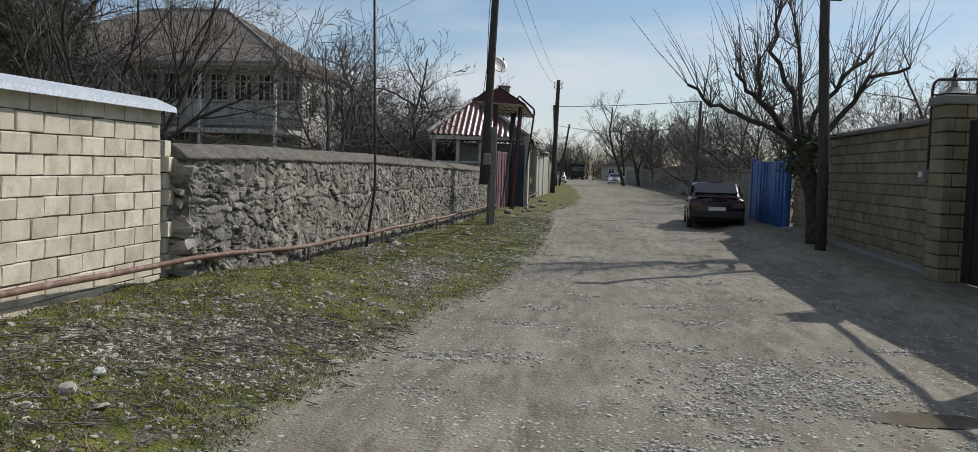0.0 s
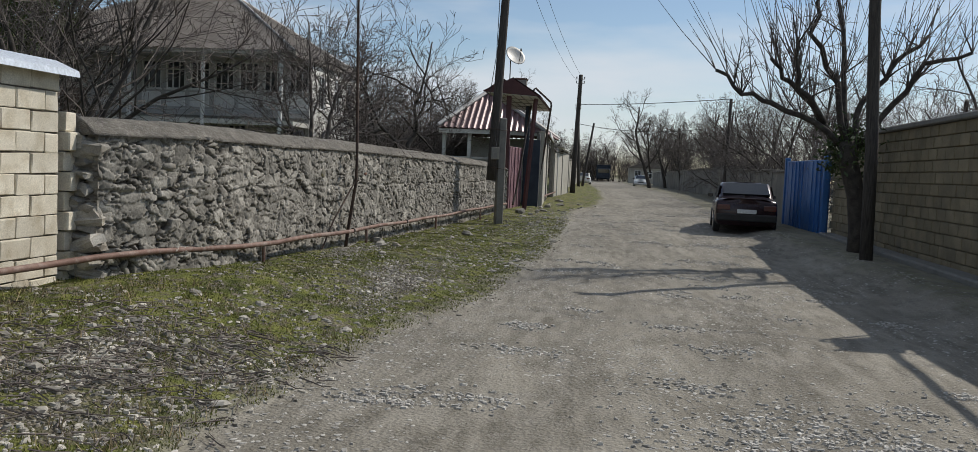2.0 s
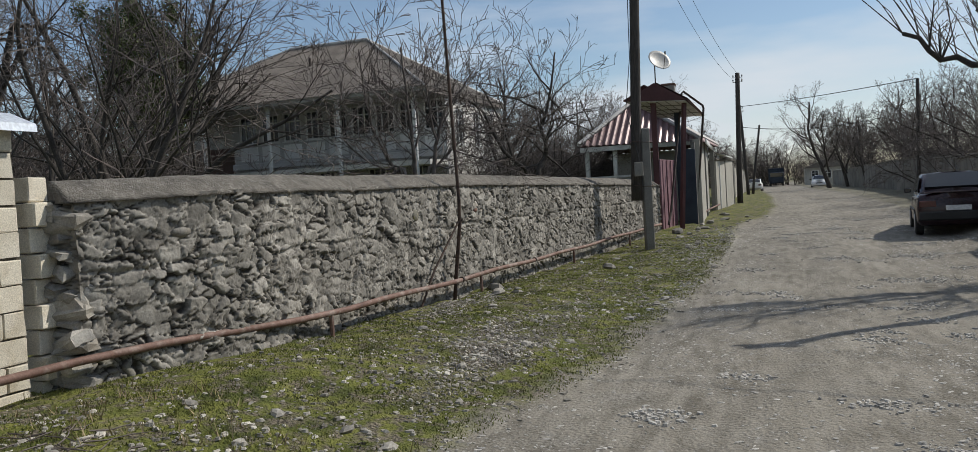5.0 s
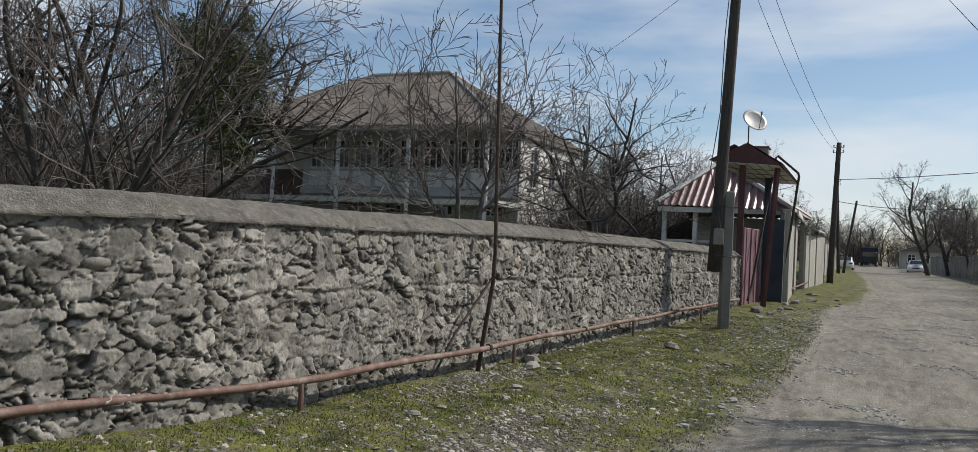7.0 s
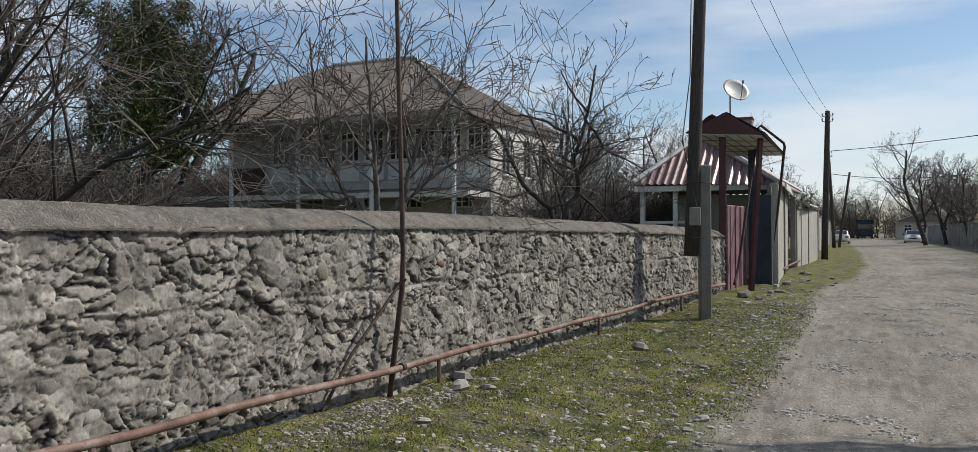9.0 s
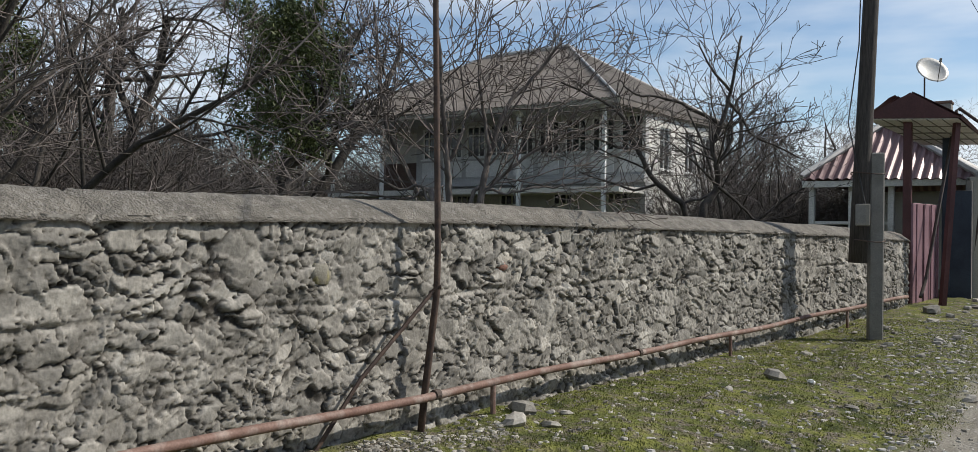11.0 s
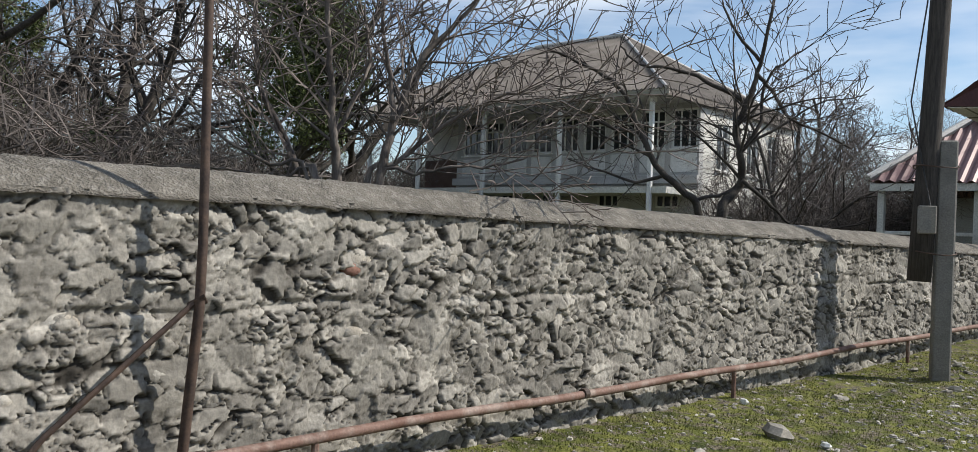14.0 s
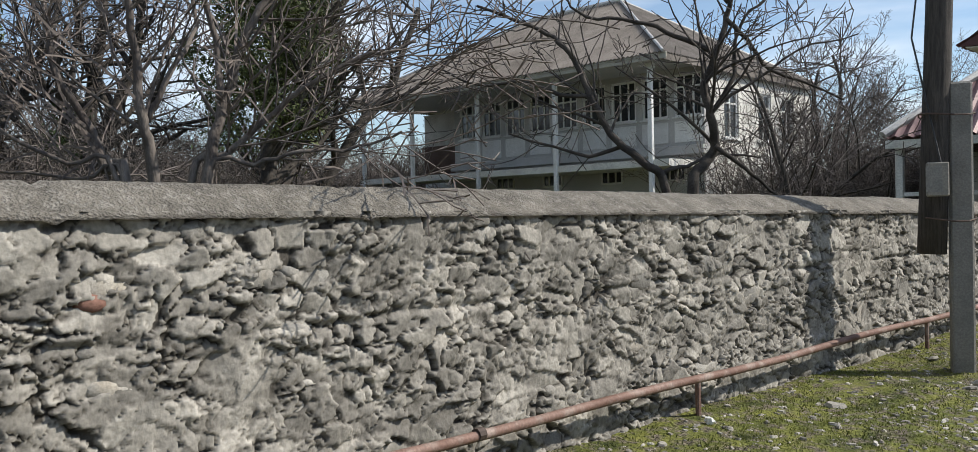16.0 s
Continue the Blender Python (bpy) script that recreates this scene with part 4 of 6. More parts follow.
# ---- poles ----
def wooden_pole(name, base, lean, height, r, label, lower=0.0, arms=True):
    t = thing(name, base, label, "utility pole", "roadside poles")
    b = Vector(base)
    top = b + Vector((lean[0], lean[1], height))
    pts = [b.lerp(top, k / 6) for k in range(7)]
    part("shaft", Shape().tube([p if i else p + Vector((0, 0, -lower)) for i, p in enumerate(pts)], [r * (1.1 - 0.3 * k / 6) for k in range(7)], 10), M["wood_pole"], t, smooth=True)
    if arms:
        for k, z in enumerate((0.93, 0.965)):
            p = b.lerp(top, z)
            part("bracket", Shape().tube([p + Vector((-0.22, 0, 0)), p + Vector((0.22, 0, 0))], 0.014, 6), M["rod"], t)
            for s in (-0.2, 0.2):
                part("insulator", Shape().tube([p + Vector((s, 0, 0)), p + Vector((s, 0, 0.05)), p + Vector((s, 0, 0.06)), p + Vector((s, 0, 0.12))], [0.02, 0.02, 0.04, 0.03], 8), M["ceramic"], t)
    return t, top


main_pole, main_top = wooden_pole("utility_pole", (-1.76, 26.88, 1.2), (0.28, 0.1), 7.6, 0.125, "dark weathered wooden pole lashed to a square concrete stub")
stub = Shape().box((0, 0, 0), (0.21, 0.25, 3.25), bevel=0.02, m=Matrix.Translation((-1.53, 27.05, 1.3)) @ Matrix.Rotation(0.35, 4, "Z"))
part("concrete_stub", stub, M["concrete"], main_pole, "square concrete stub")
for z in (1.55, 2.6):
    loop = [Vector((-1.63 + 0.26 * math.cos(a) , 26.97 + 0.26 * math.sin(a), z + 0.02 * math.sin(2 * a))) for a in np.linspace(0, 2 * math.pi, 13)]
    part("wire_lashing", Shape().tube(loop, 0.009, 5), M["rod"], main_pole)
mbox = part("meter_box", Shape().box((-1.66, 26.74, 1.95), (0.2, 0.12, 0.34), 20, 0.012), M["old_wall"], main_pole, "grey meter box")
part("meter_lid", Shape().box((-1.675, 26.68, 1.95), (0.15, 0.02, 0.26), 20, 0.004), M["concrete"], mbox)
drop_cable = [Vector((-1.62, 26.72, 2.1)), Vector((-1.9, 26.8, 3.4)), Vector((-1.74, 26.75, 4.6)), Vector((-1.72, 26.8, 6.2)), main_top + Vector((-0.12, -0.1, -0.6))]
part("drop_cable", Shape().tube(drop_cable, 0.01, 5), M["wire"], main_pole)

far_pole, far_top = wooden_pole("utility_pole", (-0.02, 48.1, 0.4), (0.15, 0.25), 6.15, 0.13, "dark wooden utility pole leaning over the verge", 0.4)
far_pole2, far_top2 = wooden_pole("utility_pole", (-0.1, 72.0, 0.3), (-0.35, 0.3), 6.7, 0.12, "dark wooden utility pole beside the road", 0.4)
far_pole3, far_top3 = wooden_pole("utility_pole", (0.1, 76.0, 0.3), (0.75, 0.6), 5.4, 0.1, "thin wooden pole leaning beside the road", 0.4, False)
# concrete pole; the dark wood tone puts its backlit side into the colour
r_pole = thing("utility_pole", (5.95, 19.4, 0.15), "utility pole before the block wall, its backlit darkness put into the colour", "utility pole", "roadside poles")
part("shaft", Shape().tube([(5.98, 19.4, -0.3), (5.94, 19.42, 2.2), (5.82, 19.4, 4.6), (5.80, 19.4, 5.5)], [0.115, 0.11, 0.1, 0.095], 10), M["wood_pole"], r_pole, smooth=True)
part("cross_arm", Shape().box((5.80, 19.4, 5.3), (0.7, 0.07, 0.07), 10, 0.008), M["rod"], r_pole)
n_pole, n_top = wooden_pole("utility_pole", (12.4, 17.0, 0.15), (-0.05, 0), 6.7, 0.12, "dark wooden utility pole rising behind the block wall", 0.3)
rr_pole, rr_top = wooden_pole("utility_pole", (8.2, 52.0, 0.3), (0.1, 0), 5.6, 0.1, "dark wooden utility pole among bare trees", 0.4)


def cable(a, b, sag, r=0.007, label="thin black overhead cable"):
    a, b = Vector(a), Vector(b)
    c = new("overhead_cable", Shape().tube([a.lerp(b, k / 14) - Vector((0, 0, sag * 4 * (k / 14) * (1 - k / 14))) for k in range(15)], r, 4).mesh("overhead_cable"))
    c.data.materials.append(M["wire"])
    tagged(c, label, "cable", "overhead cables")


r_top = Vector((5.80, 19.4, 5.35))
cable(main_top + Vector((0.2, 0, -0.3)), far_top + Vector((0.2, 0, -0.3)), 0.5)
cable(main_top + Vector((-0.2, 0, -0.3)), far_top + Vector((-0.2, 0, -0.3)), 0.6)
cable(main_top + Vector((0.0, 0, -0.6)), r_top, 0.5, 0.006)
cable(main_top + Vector((-0.1, 0, -0.8)), (-13.2, 40.2, 6.2), 0.3)
cable(far_top2 + Vector((0, 0, -0.1)), rr_top, 0.1, 0.02)
cable(far_top2 + Vector((0, 0, -1.6)), (9.0, 70, 5.2), 0.4, 0.02)
cable(r_top, n_top + Vector((0, 0, -0.4)), 0.15, 0.006)
cable(n_top + Vector((0, 0, -0.25)), (-13.0, 23.5, 6.9), 0.15, 0.017)
cable(far_top, far_top2, 0.4, 0.014)


# ---- the house behind the wall ----
def corrugated(quad, pitch, depth, thick):
    """A corrugated sheet over a sloping plane (eave left, eave right, top right, top left), its ribs running straight up the slope and cut at the hips."""
    a, b, c, d = [Vector(p) for p in quad]
    ln = (b - a).length
    along = (b - a) / ln
    ud, uc = (d - a).dot(along), (c - a).dot(along)
    slope = (d - a) - along * ud
    up = along.cross(slope).normalized()
    n = max(8, int(ln / pitch * 4))
    s = Shape()
    for layer in (0, 1):
        for i in range(n + 1):
            u = ln * i / n
            k = u / ud if ud > 0.01 and u < ud else (ln - u) / (ln - uc) if ln - uc > 0.01 and u > uc else 1.0
            w = up * (depth * math.cos(u / pitch * 2 * math.pi) - thick * layer)
            e = a + along * u
            s.v += [tuple(e + w), tuple(e + slope * k + w)]
    m = 2 * (n + 1)
    for i in range(n):
        s.f.append((2 * i, 2 * i + 2, 2 * i + 3, 2 * i + 1))
        s.f.append((m + 2 * i, m + 2 * i + 1, m + 2 * i + 3, m + 2 * i + 2))
        s.f.append((2 * i, m + 2 * i, m + 2 * i + 2, 2 * i + 2))
    return s


def casement(parent, c, w, h, face, panes=3, transom=0.3, depth=0.12):
    """A window in a wall that faces face ('-y' or '+x'): frame, mullions, panes."""
    c = Vector(c)
    ax = Vector((1, 0, 0)) if face == "-y" else Vector((0, 1, 0))
    out = Vector((0, -1, 0)) if face == "-y" else Vector((1, 0, 0))

    def bar(s, u, z, du, dz, t, o):
        size = (du, t, dz) if face == "-y" else (t, du, dz)
        s.box(c + ax * u + Vector((0, 0, z)) + out * o, size, 0, 0.006)

    win = part("window", Shape(), M["white_paint"], parent)
    fr = Shape()
    for sgn in (-1, 1):
        bar(fr, sgn * (w / 2 - 0.035), 0, 0.07, h, 0.1, 0)
        bar(fr, 0, sgn * (h / 2 - 0.035), w - 0.14, 0.07, 0.1, 0)
    win.data = fr.mesh("window")
    win.data.materials.append(M["white_paint"])
    zt = h / 2 - transom * h
    mu = Shape()
    bar(mu, 0, zt, w - 0.14, 0.06, 0.08, 0.002)
    for k in range(1, panes):
        bar(mu, -w / 2 + w * k / panes, 0, 0.055, h - 0.14, 0.07, 0.004)
    part("mullion", mu, M["white_paint"], win)
    gl = Shape()
    bar(gl, 0, 0, w - 0.1, h - 0.1, 0.012, -0.01)
    part("pane", gl, M["win_glass"], win)
    return win


house = thing("house", (-20.5, 45.5, 0), "whitewashed two-storey house with glazed gallery and grey hipped roof", "house")
HX0, HX1, HY0, HY1, HYF, EAVE = -28.0, -12.85, 40.3, 50.6, 42.5, 6.45
w = Shape()
WXS = [-23.6 + 1.27 * k for k in range(9)]
WW, WZ0, WZ1 = 1.02, 4.9, 6.3
w.box(((-24.4 - 12.85) / 2, HYF + 0.15, 2.4), (11.55, 0.3, 5.0))
w.box(((-24.4 - 12.85) / 2, HYF + 0.15, 6.4), (11.55, 0.3, 0.2))
edges = [-24.4] + [e for x in WXS for e in (x - WW / 2, x + WW / 2)] + [HX1]
for a, b in zip(edges[::2], edges[1::2]):
    w.box(((a + b) / 2, HYF + 0.15, 5.6), (b - a, 0.3, 1.4))
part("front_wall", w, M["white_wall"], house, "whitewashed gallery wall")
for x in WXS:
    casement(house, (x, HYF + 0.08, 5.6), WW, 1.4, "-y")
    part("sill", Shape().box((x, HYF - 0.03, 4.87), (WW + 0.1, 0.12, 0.05), 0, 0.008), M["white_paint"], house)
    part("panel", Shape().box((x, HYF - 0.012, 4.4), (WW, 0.03, 0.7), 0, 0.01), M["white_paint"], house)
part("floor_ledge", Shape().box((-18.6, HYF - 0.12, 3.78), (11.7, 0.34, 0.3), 0, 0.02), M["white_wall"], house)
for x in (-21.6, -19.2, -16.5, -14.0):
    casement(house, (x, HYF - 0.02, 3.05), 0.95, 0.55, "-y", 3, 0.05)
# end wall with tall windows
sw = Shape()
SY = (44.3, 46.75, 48.6)
sw.box((HX1 - 0.15, 46.7, 2.05), (0.3, 7.8, 4.3))
sw.box((HX1 - 0.15, 46.7, 6.2), (0.3, 7.8, 0.6))
se = [42.8] + [e for y in SY for e in (y - 0.5, y + 0.5)] + [HY1]
for a, b in zip(se[::2], se[1::2]):
    sw.box((HX1 - 0.15, (a + b) / 2, 5.05), (0.3, b - a, 1.7))
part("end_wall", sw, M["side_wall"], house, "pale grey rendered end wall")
for y in SY:
    casement(house, (HX1 - 0.1, y, 5.05), 1.0, 1.7, "+x", 2, 0.3)
    part("surround", Shape().box((HX1 + 0.02, y, 4.17), (0.12, 1.2, 0.08), 0, 0.01), M["white_paint"], house)
for y in (45.2, 47.6):
    casement(house, (HX1 + 0.0, y, 2.3), 0.9, 0.6, "+x", 2, 0.05)
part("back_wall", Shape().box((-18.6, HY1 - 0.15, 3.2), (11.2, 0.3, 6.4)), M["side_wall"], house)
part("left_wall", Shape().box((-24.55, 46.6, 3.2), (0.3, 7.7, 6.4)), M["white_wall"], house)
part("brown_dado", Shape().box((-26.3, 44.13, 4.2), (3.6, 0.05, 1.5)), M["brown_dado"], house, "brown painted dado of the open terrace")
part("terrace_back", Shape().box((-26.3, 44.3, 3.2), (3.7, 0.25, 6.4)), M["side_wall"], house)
part("terrace_floor", Shape().box(((HX0 + HX1) / 2, 41.35, 3.3), (15.2, 2.1, 0.22)), M["side_wall"], house)
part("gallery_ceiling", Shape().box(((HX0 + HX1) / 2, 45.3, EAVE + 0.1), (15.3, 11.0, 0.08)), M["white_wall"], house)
for x in (-13.45, -17.25, -20.95, -24.6, -27.7):
    col = part("column", Shape().box((x, HY0, 3.2), (0.15, 0.15, 6.4), 0, 0.02), M["white_paint"], house, "slim white column")
    part("capital", Shape().box((x, HY0, 6.3), (0.24, 0.24, 0.16), 0, 0.02), M["white_paint"], col)
part("fascia", Shape().box(((HX0 + HX1) / 2 - 0.1, 39.86, EAVE + 0.02), (15.9, 0.06, 0.2), 0, 0.01), M["plaster"], house)
part("end_fascia", Shape().box((HX1 + 0.17, 45.4, EAVE + 0.02), (0.06, 11.1, 0.26), 0, 0.01), M["slate"], house)
RX0, RX1, RY0, RY1, RXA, RXB, RYM, RZ = -28.75, -12.62, 39.75, 51.0, -22.7, -18.1, 45.5, 10.0
E0 = EAVE + 0.12
roof = part("roof", corrugated([(RX0, RY0, E0), (RX1, RY0, E0), (RXB, RYM, RZ), (RXA, RYM, RZ)], 0.16, 0.028, 0.02), M["slate"], house, "weathered grey corrugated asbestos roof")
part("roof_end", corrugated([(RX1, RY0, E0), (RX1, RY1, E0), (RXB, RYM, RZ), (RXB, RYM, RZ)], 0.16, 0.028, 0.02), M["slate"], roof)
part("roof_back", corrugated([(RX1, RY1, E0), (RX0, RY1, E0), (RXA, RYM, RZ), (RXB, RYM, RZ)], 0.16, 0.028, 0.02), M["slate"], roof)
part("roof_left", corrugated([(RX0, RY1, E0), (RX0, RY0, E0), (RXA, RYM, RZ), (RXA, RYM, RZ)], 0.16, 0.028, 0.02), M["slate"], roof)
part("ridge", Shape().tube([(RXA, RYM, RZ + 0.02), (RXB, RYM, RZ + 0.02)], 0.1, 8), M["ridge_tin"], roof)
for x, y, e in ((RX1, RY0, RXB), (RX1, RY1, RXB), (RX0, RY0, RXA), (RX0, RY1, RXA)):
    part("hip_cap", Shape().tube([(x, y, E0 + 0.02), (e, RYM, RZ + 0.02)], 0.055, 6), M["ridge_tin"], roof, "pale sheet hip capping")
part("vent_pipe", Shape().tube([(-20.2, 43.2, 8.2), (-20.2, 43.2, 9.0)], 0.06, 8), M["pipe_dark"], roof)

# set down on its plot, turned a little from the road's line
house.matrix_basis = Matrix.Translation((-12.236, 38.545, 5.80)) @ Matrix.Rotation(-0.024, 4, "Z") @ Matrix.Scale(0.918, 4) @ Matrix.Translation((-7.05, 5.2, -6.3))

# ---- the gate with its hood, the low house and the rendered wall beyond ----
gate = thing("street_gate", (-1.5, 33.2, 0.2), "sheet-metal street gate under a small maroon gabled hood", "gate")
part("gate_leaf", Shape().box((-1.68, 33.05, 1.25), (0.05, 1.75, 2.1), -8, 0.01), M["purple"], gate, "faded purple sheet gate leaf")
for k in range(4):
    part("leaf_rib", Shape().box((-1.74 + 0.075 * k, 32.4 + 0.45 * k, 1.25), (0.03, 0.03, 2.06), -8, 0.004), M["purple"], gate)
part("open_leaf", Shape().box((-1.15, 34.15, 1.4), (0.5, 0.06, 2.45), 20, 0.01), M["navy"], gate, "navy gate leaf standing open")
part("gate_pillar", Shape().box((-1.4, 34.1, 2.05), (0.16, 0.16, 4.1), 0, 0.015), M["navy"], gate)
part("gate_pillar", Shape().box((-1.9, 32.25, 2.05), (0.16, 0.16, 4.1), 0, 0.015), M["maroon"], gate)
part("wall_cheek", Shape().box((-0.98, 34.45, 1.5), (0.12, 0.35, 2.7), 0, 0.01), M["concrete"], gate)
part("gate_pillar", Shape().tube([(-1.24, 32.3, 0.1), (-1.0, 32.3, 4.0)], 0.075, 4), M["maroon"], gate)
HF = [Vector(p) for p in ((-2.74, 31.85, 4.1), (-1.80, 31.85, 4.58), (-0.86, 31.85, 4.0))]
HB = [Vector(p) for p in ((-1.97, 34.9, 3.78), (-1.35, 34.9, 4.22), (-0.64, 34.9, 3.74))]
hood = part("hood", corrugated([HB[0], HF[0], HF[1], HB[1]], 0.2, 0.02, 0.015), M["maroon"], gate, "maroon sheet gabled hood")
part("hood_slope", corrugated([HF[2], HB[2], HB[1], HF[1]], 0.2, 0.02, 0.015), M["maroon"], hood)
part("hood_gable", Shape().prism([HF[0] + Vector((0.03, 0.01, -0.02)), HF[2] + Vector((-0.03, 0.01, -0.02)), HF[1] + Vector((0, 0.01, -0.03))], (0, 0.03, 0)), M["maroon"], hood)
part("fascia", Shape().tube([HF[2] + Vector((0, 0, -0.02)), HB[2] + Vector((0, 0, -0.02))], 0.045, 4), M["maroon"], hood)
down = Vector((0, 0, -0.05))
quad = [HF[0] + down + Vector((0.12, 0.06, 0)), HF[2] + down + Vector((-0.08, 0.06, 0)), HB[2] + down, HB[0] + down]
part("hood_lining", Shape().add([*quad, *[q + Vector((0, 0, 0.02)) for q in quad]], [(0, 3, 2, 1), (4, 5, 6, 7), (0, 1, 5, 4), (1, 2, 6, 5), (2, 3, 7, 6), (3, 0, 4, 7)]), M["white_paint"], hood, "white panelled underside of the hood")
for k in range(1, 4):
    part("batten", Shape().tube([quad[0].lerp(quad[3], k / 4), quad[1].lerp(quad[2], k / 4)], 0.016, 4), M["concrete"], hood)
for k in range(1, 6):
    part("batten", Shape().tube([quad[0].lerp(quad[1], k / 6), quad[3].lerp(quad[2], k / 6)], 0.016, 4), M["concrete"], hood)

low_house = thing("low_house", (-3.2, 38, 0.2), "low rendered house with a maroon corrugated hipped roof", "house")
part("street_wall", Shape().box((-0.98, 37.9, 1.5), (0.22, 6.6, 2.9), 1.6, 0.01), M["plaster"], low_house, "grey rendered street wall")
for y in (34.72, 37.9, 41.2):
    part("pilaster", Shape().box((-0.9 + 0.028 * (y - 37.9), y, 1.5), (0.16, 0.12, 2.9), 1.6, 0.01), M["concrete"], low_house)
part("yard_wall", Shape().box((-3.6, 38.6, 1.4), (0.2, 5.0, 2.6), 0, 0.01), M["plaster"], low_house)
part("near_wall", Shape().box((-2.3, 36.2, 1.4), (2.5, 0.2, 2.6), 0, 0.01), M["plaster"], low_house)
LZ = 2.92
lr = part("roof", corrugated([(-4.75, 34.75, LZ + 0.08), (-0.75, 34.75, LZ), (-3.15, 37.0, 4.5), (-3.25, 37.0, 4.5)], 0.22, 0.03, 0.015), M["red_roof"], low_house, "maroon corrugated metal roof")
part("roof_street", corrugated([(-0.75, 34.75, LZ), (-0.55, 41.3, LZ), (-3.1, 39.5, 4.5), (-3.15, 37.0, 4.5)], 0.22, 0.03, 0.015), M["red_roof"], lr)
part("roof_yard", corrugated([(-4.7, 41.3, LZ), (-4.75, 34.75, LZ + 0.08), (-3.2, 37.0, 4.5), (-3.2, 39.5, 4.5)], 0.22, 0.03, 0.015), M["red_roof"], lr)
part("roof_back", corrugated([(-0.55, 41.3, LZ), (-4.7, 41.3, LZ), (-3.2, 39.5, 4.5), (-3.1, 39.5, 4.5)], 0.22, 0.03, 0.015), M["red_roof"], lr)
for p, q in (((-0.75, 34.75, LZ), (-3.15, 37.0, 4.5)), ((-4.75, 34.75, LZ + 0.08), (-3.2, 37.0, 4.5)), ((-3.2, 37.0, 4.5), (-3.1, 39.5, 4.5)), ((-0.55, 41.3, LZ), (-3.1, 39.5, 4.5))):
    part("hip_cap", Shape().tube([Vector(p) + Vector((0, 0, 0.05)), Vector(q) + Vector((0, 0, 0.05))], 0.085, 6), M["ridge_tin"], lr, "pale sheet hip capping")
part("eave_board", Shape().box((-2.75, 34.83, LZ - 0.06), (3.95, 0.05, 0.16), 0, 0.008), M["side_wall"], low_house)
part("street_eave", Shape().box((-0.68, 38.0, LZ - 0.06), (0.05, 6.5, 0.16), 1.6, 0.008), M["white_paint"], low_house)
for x in (-4.55, -3.6, -2.7):
    part("porch_post", Shape().box((x, 35.1, 1.5), (0.14, 0.14, 2.9), 0, 0.012), M["side_wall"], low_house)
part("porch_rail", Shape().box((-3.63, 35.1, 1.9), (1.9, 0.06, 0.08), 0, 0.01), M["side_wall"], low_house)
chim = part("chimney", Shape().box((-2.14, 39.3, 4.5), (0.46, 0.45, 1.5), 0, 0.02), M["concrete"], low_house, "rendered chimney")
part("chimney_cap", Shape().box((-2.14, 39.3, 5.28), (0.52, 0.5, 0.08), 0, 0.02), M["brown_dado"], chim)

sat = thing("satellite_dish", (-2.7, 40.0, 4.4), "round pale satellite dish on a thin mast above the roof", "satellite dish")
part("mast", Shape().tube([(-2.7, 40.0, 4.3), (-2.7, 40.0, 6.15)], 0.025, 6), M["pipe_dark"], sat)
dm = Matrix.Translation((-2.53, 39.95, 6.3)) @ Vector((0.5, -0.62, 0.52)).to_track_quat("Z", "Y").to_matrix().to_4x4()
ds = Shape()
for layer in (0, 0.02):
    for j in range(6):
        r = 0.46 * (j + 0.001) / 5
        ds.v += [tuple(dm @ Vector((r * math.cos(a), r * math.sin(a), 0.28 * r * r * 1.6 - layer))) for a in np.linspace(0, 2 * math.pi, 25)[:-1]]
for layer in (0, 1):
    for j in range(5):
        for i in range(24):
            a, b = layer * 144 + j * 24 + i, layer * 144 + j * 24 + (i + 1) % 24
            ds.f.append((a, b, b + 24, a + 24) if layer == 0 else (a, a + 24, b + 24, b))
for i in range(24):
    a, b = 120 + i, 120 + (i + 1) % 24
    ds.f.append((a, b, b + 144, a + 144))
part("reflector", ds, M["dish"], sat, smooth=True)
part("feed_arm", Shape().tube([dm @ Vector((0, -0.48, 0.08)), dm @ Vector((0, -0.1, 0.5))], 0.012, 5), M["pipe_dark"], sat)
part("receiver", Shape().tube([dm @ Vector((0, -0.1, 0.48)), dm @ Vector((0, -0.02, 0.56))], 0.035, 8), M["concrete"], sat)


def yard_wall(name, a, b, h, t, material, label, piers=4.0, cap_m="coping"):
    """A plain garden wall with piers and a thin coping, standing on the ground."""
    a, b = Vector(a), Vector(b)
    d = b - a
    ln, rz = d.length, math.degrees(math.atan2(d.y, d.x))
    c = (a + b) / 2
    zg = min(ground_z(a.x, a.y, False), ground_z(b.x, b.y, False))
    g = thing(name, (c.x, c.y, zg), label, "wall", kind="structure")
    n = max(1, round(ln / piers))
    for k in range(n):
        p, q = a + d * (k / n), a + d * ((k + 1) / n)
        m = (p + q) / 2
        z0 = ground_z(m.x, m.y, False)
        hh = h * (1 + 0.03 * math.sin(k * 2.3))
        part("wall_panel", Shape().box((m.x, m.y, z0 + hh / 2 - 0.1), (ln / n - 0.1, t, hh + 0.2), rz, 0.01), material, g)
        part("pier", Shape().box((q.x, q.y, z0 + hh / 2 - 0.08), (0.14, t + 0.06, hh + 0.26), rz, 0.015), M["concrete"], g)
        part("wall_cap", Shape().box((m.x, m.y, z0 + hh + 0.04), (ln / n, t + 0.1, 0.08), rz, 0.015), M[cap_m], g)
    return g


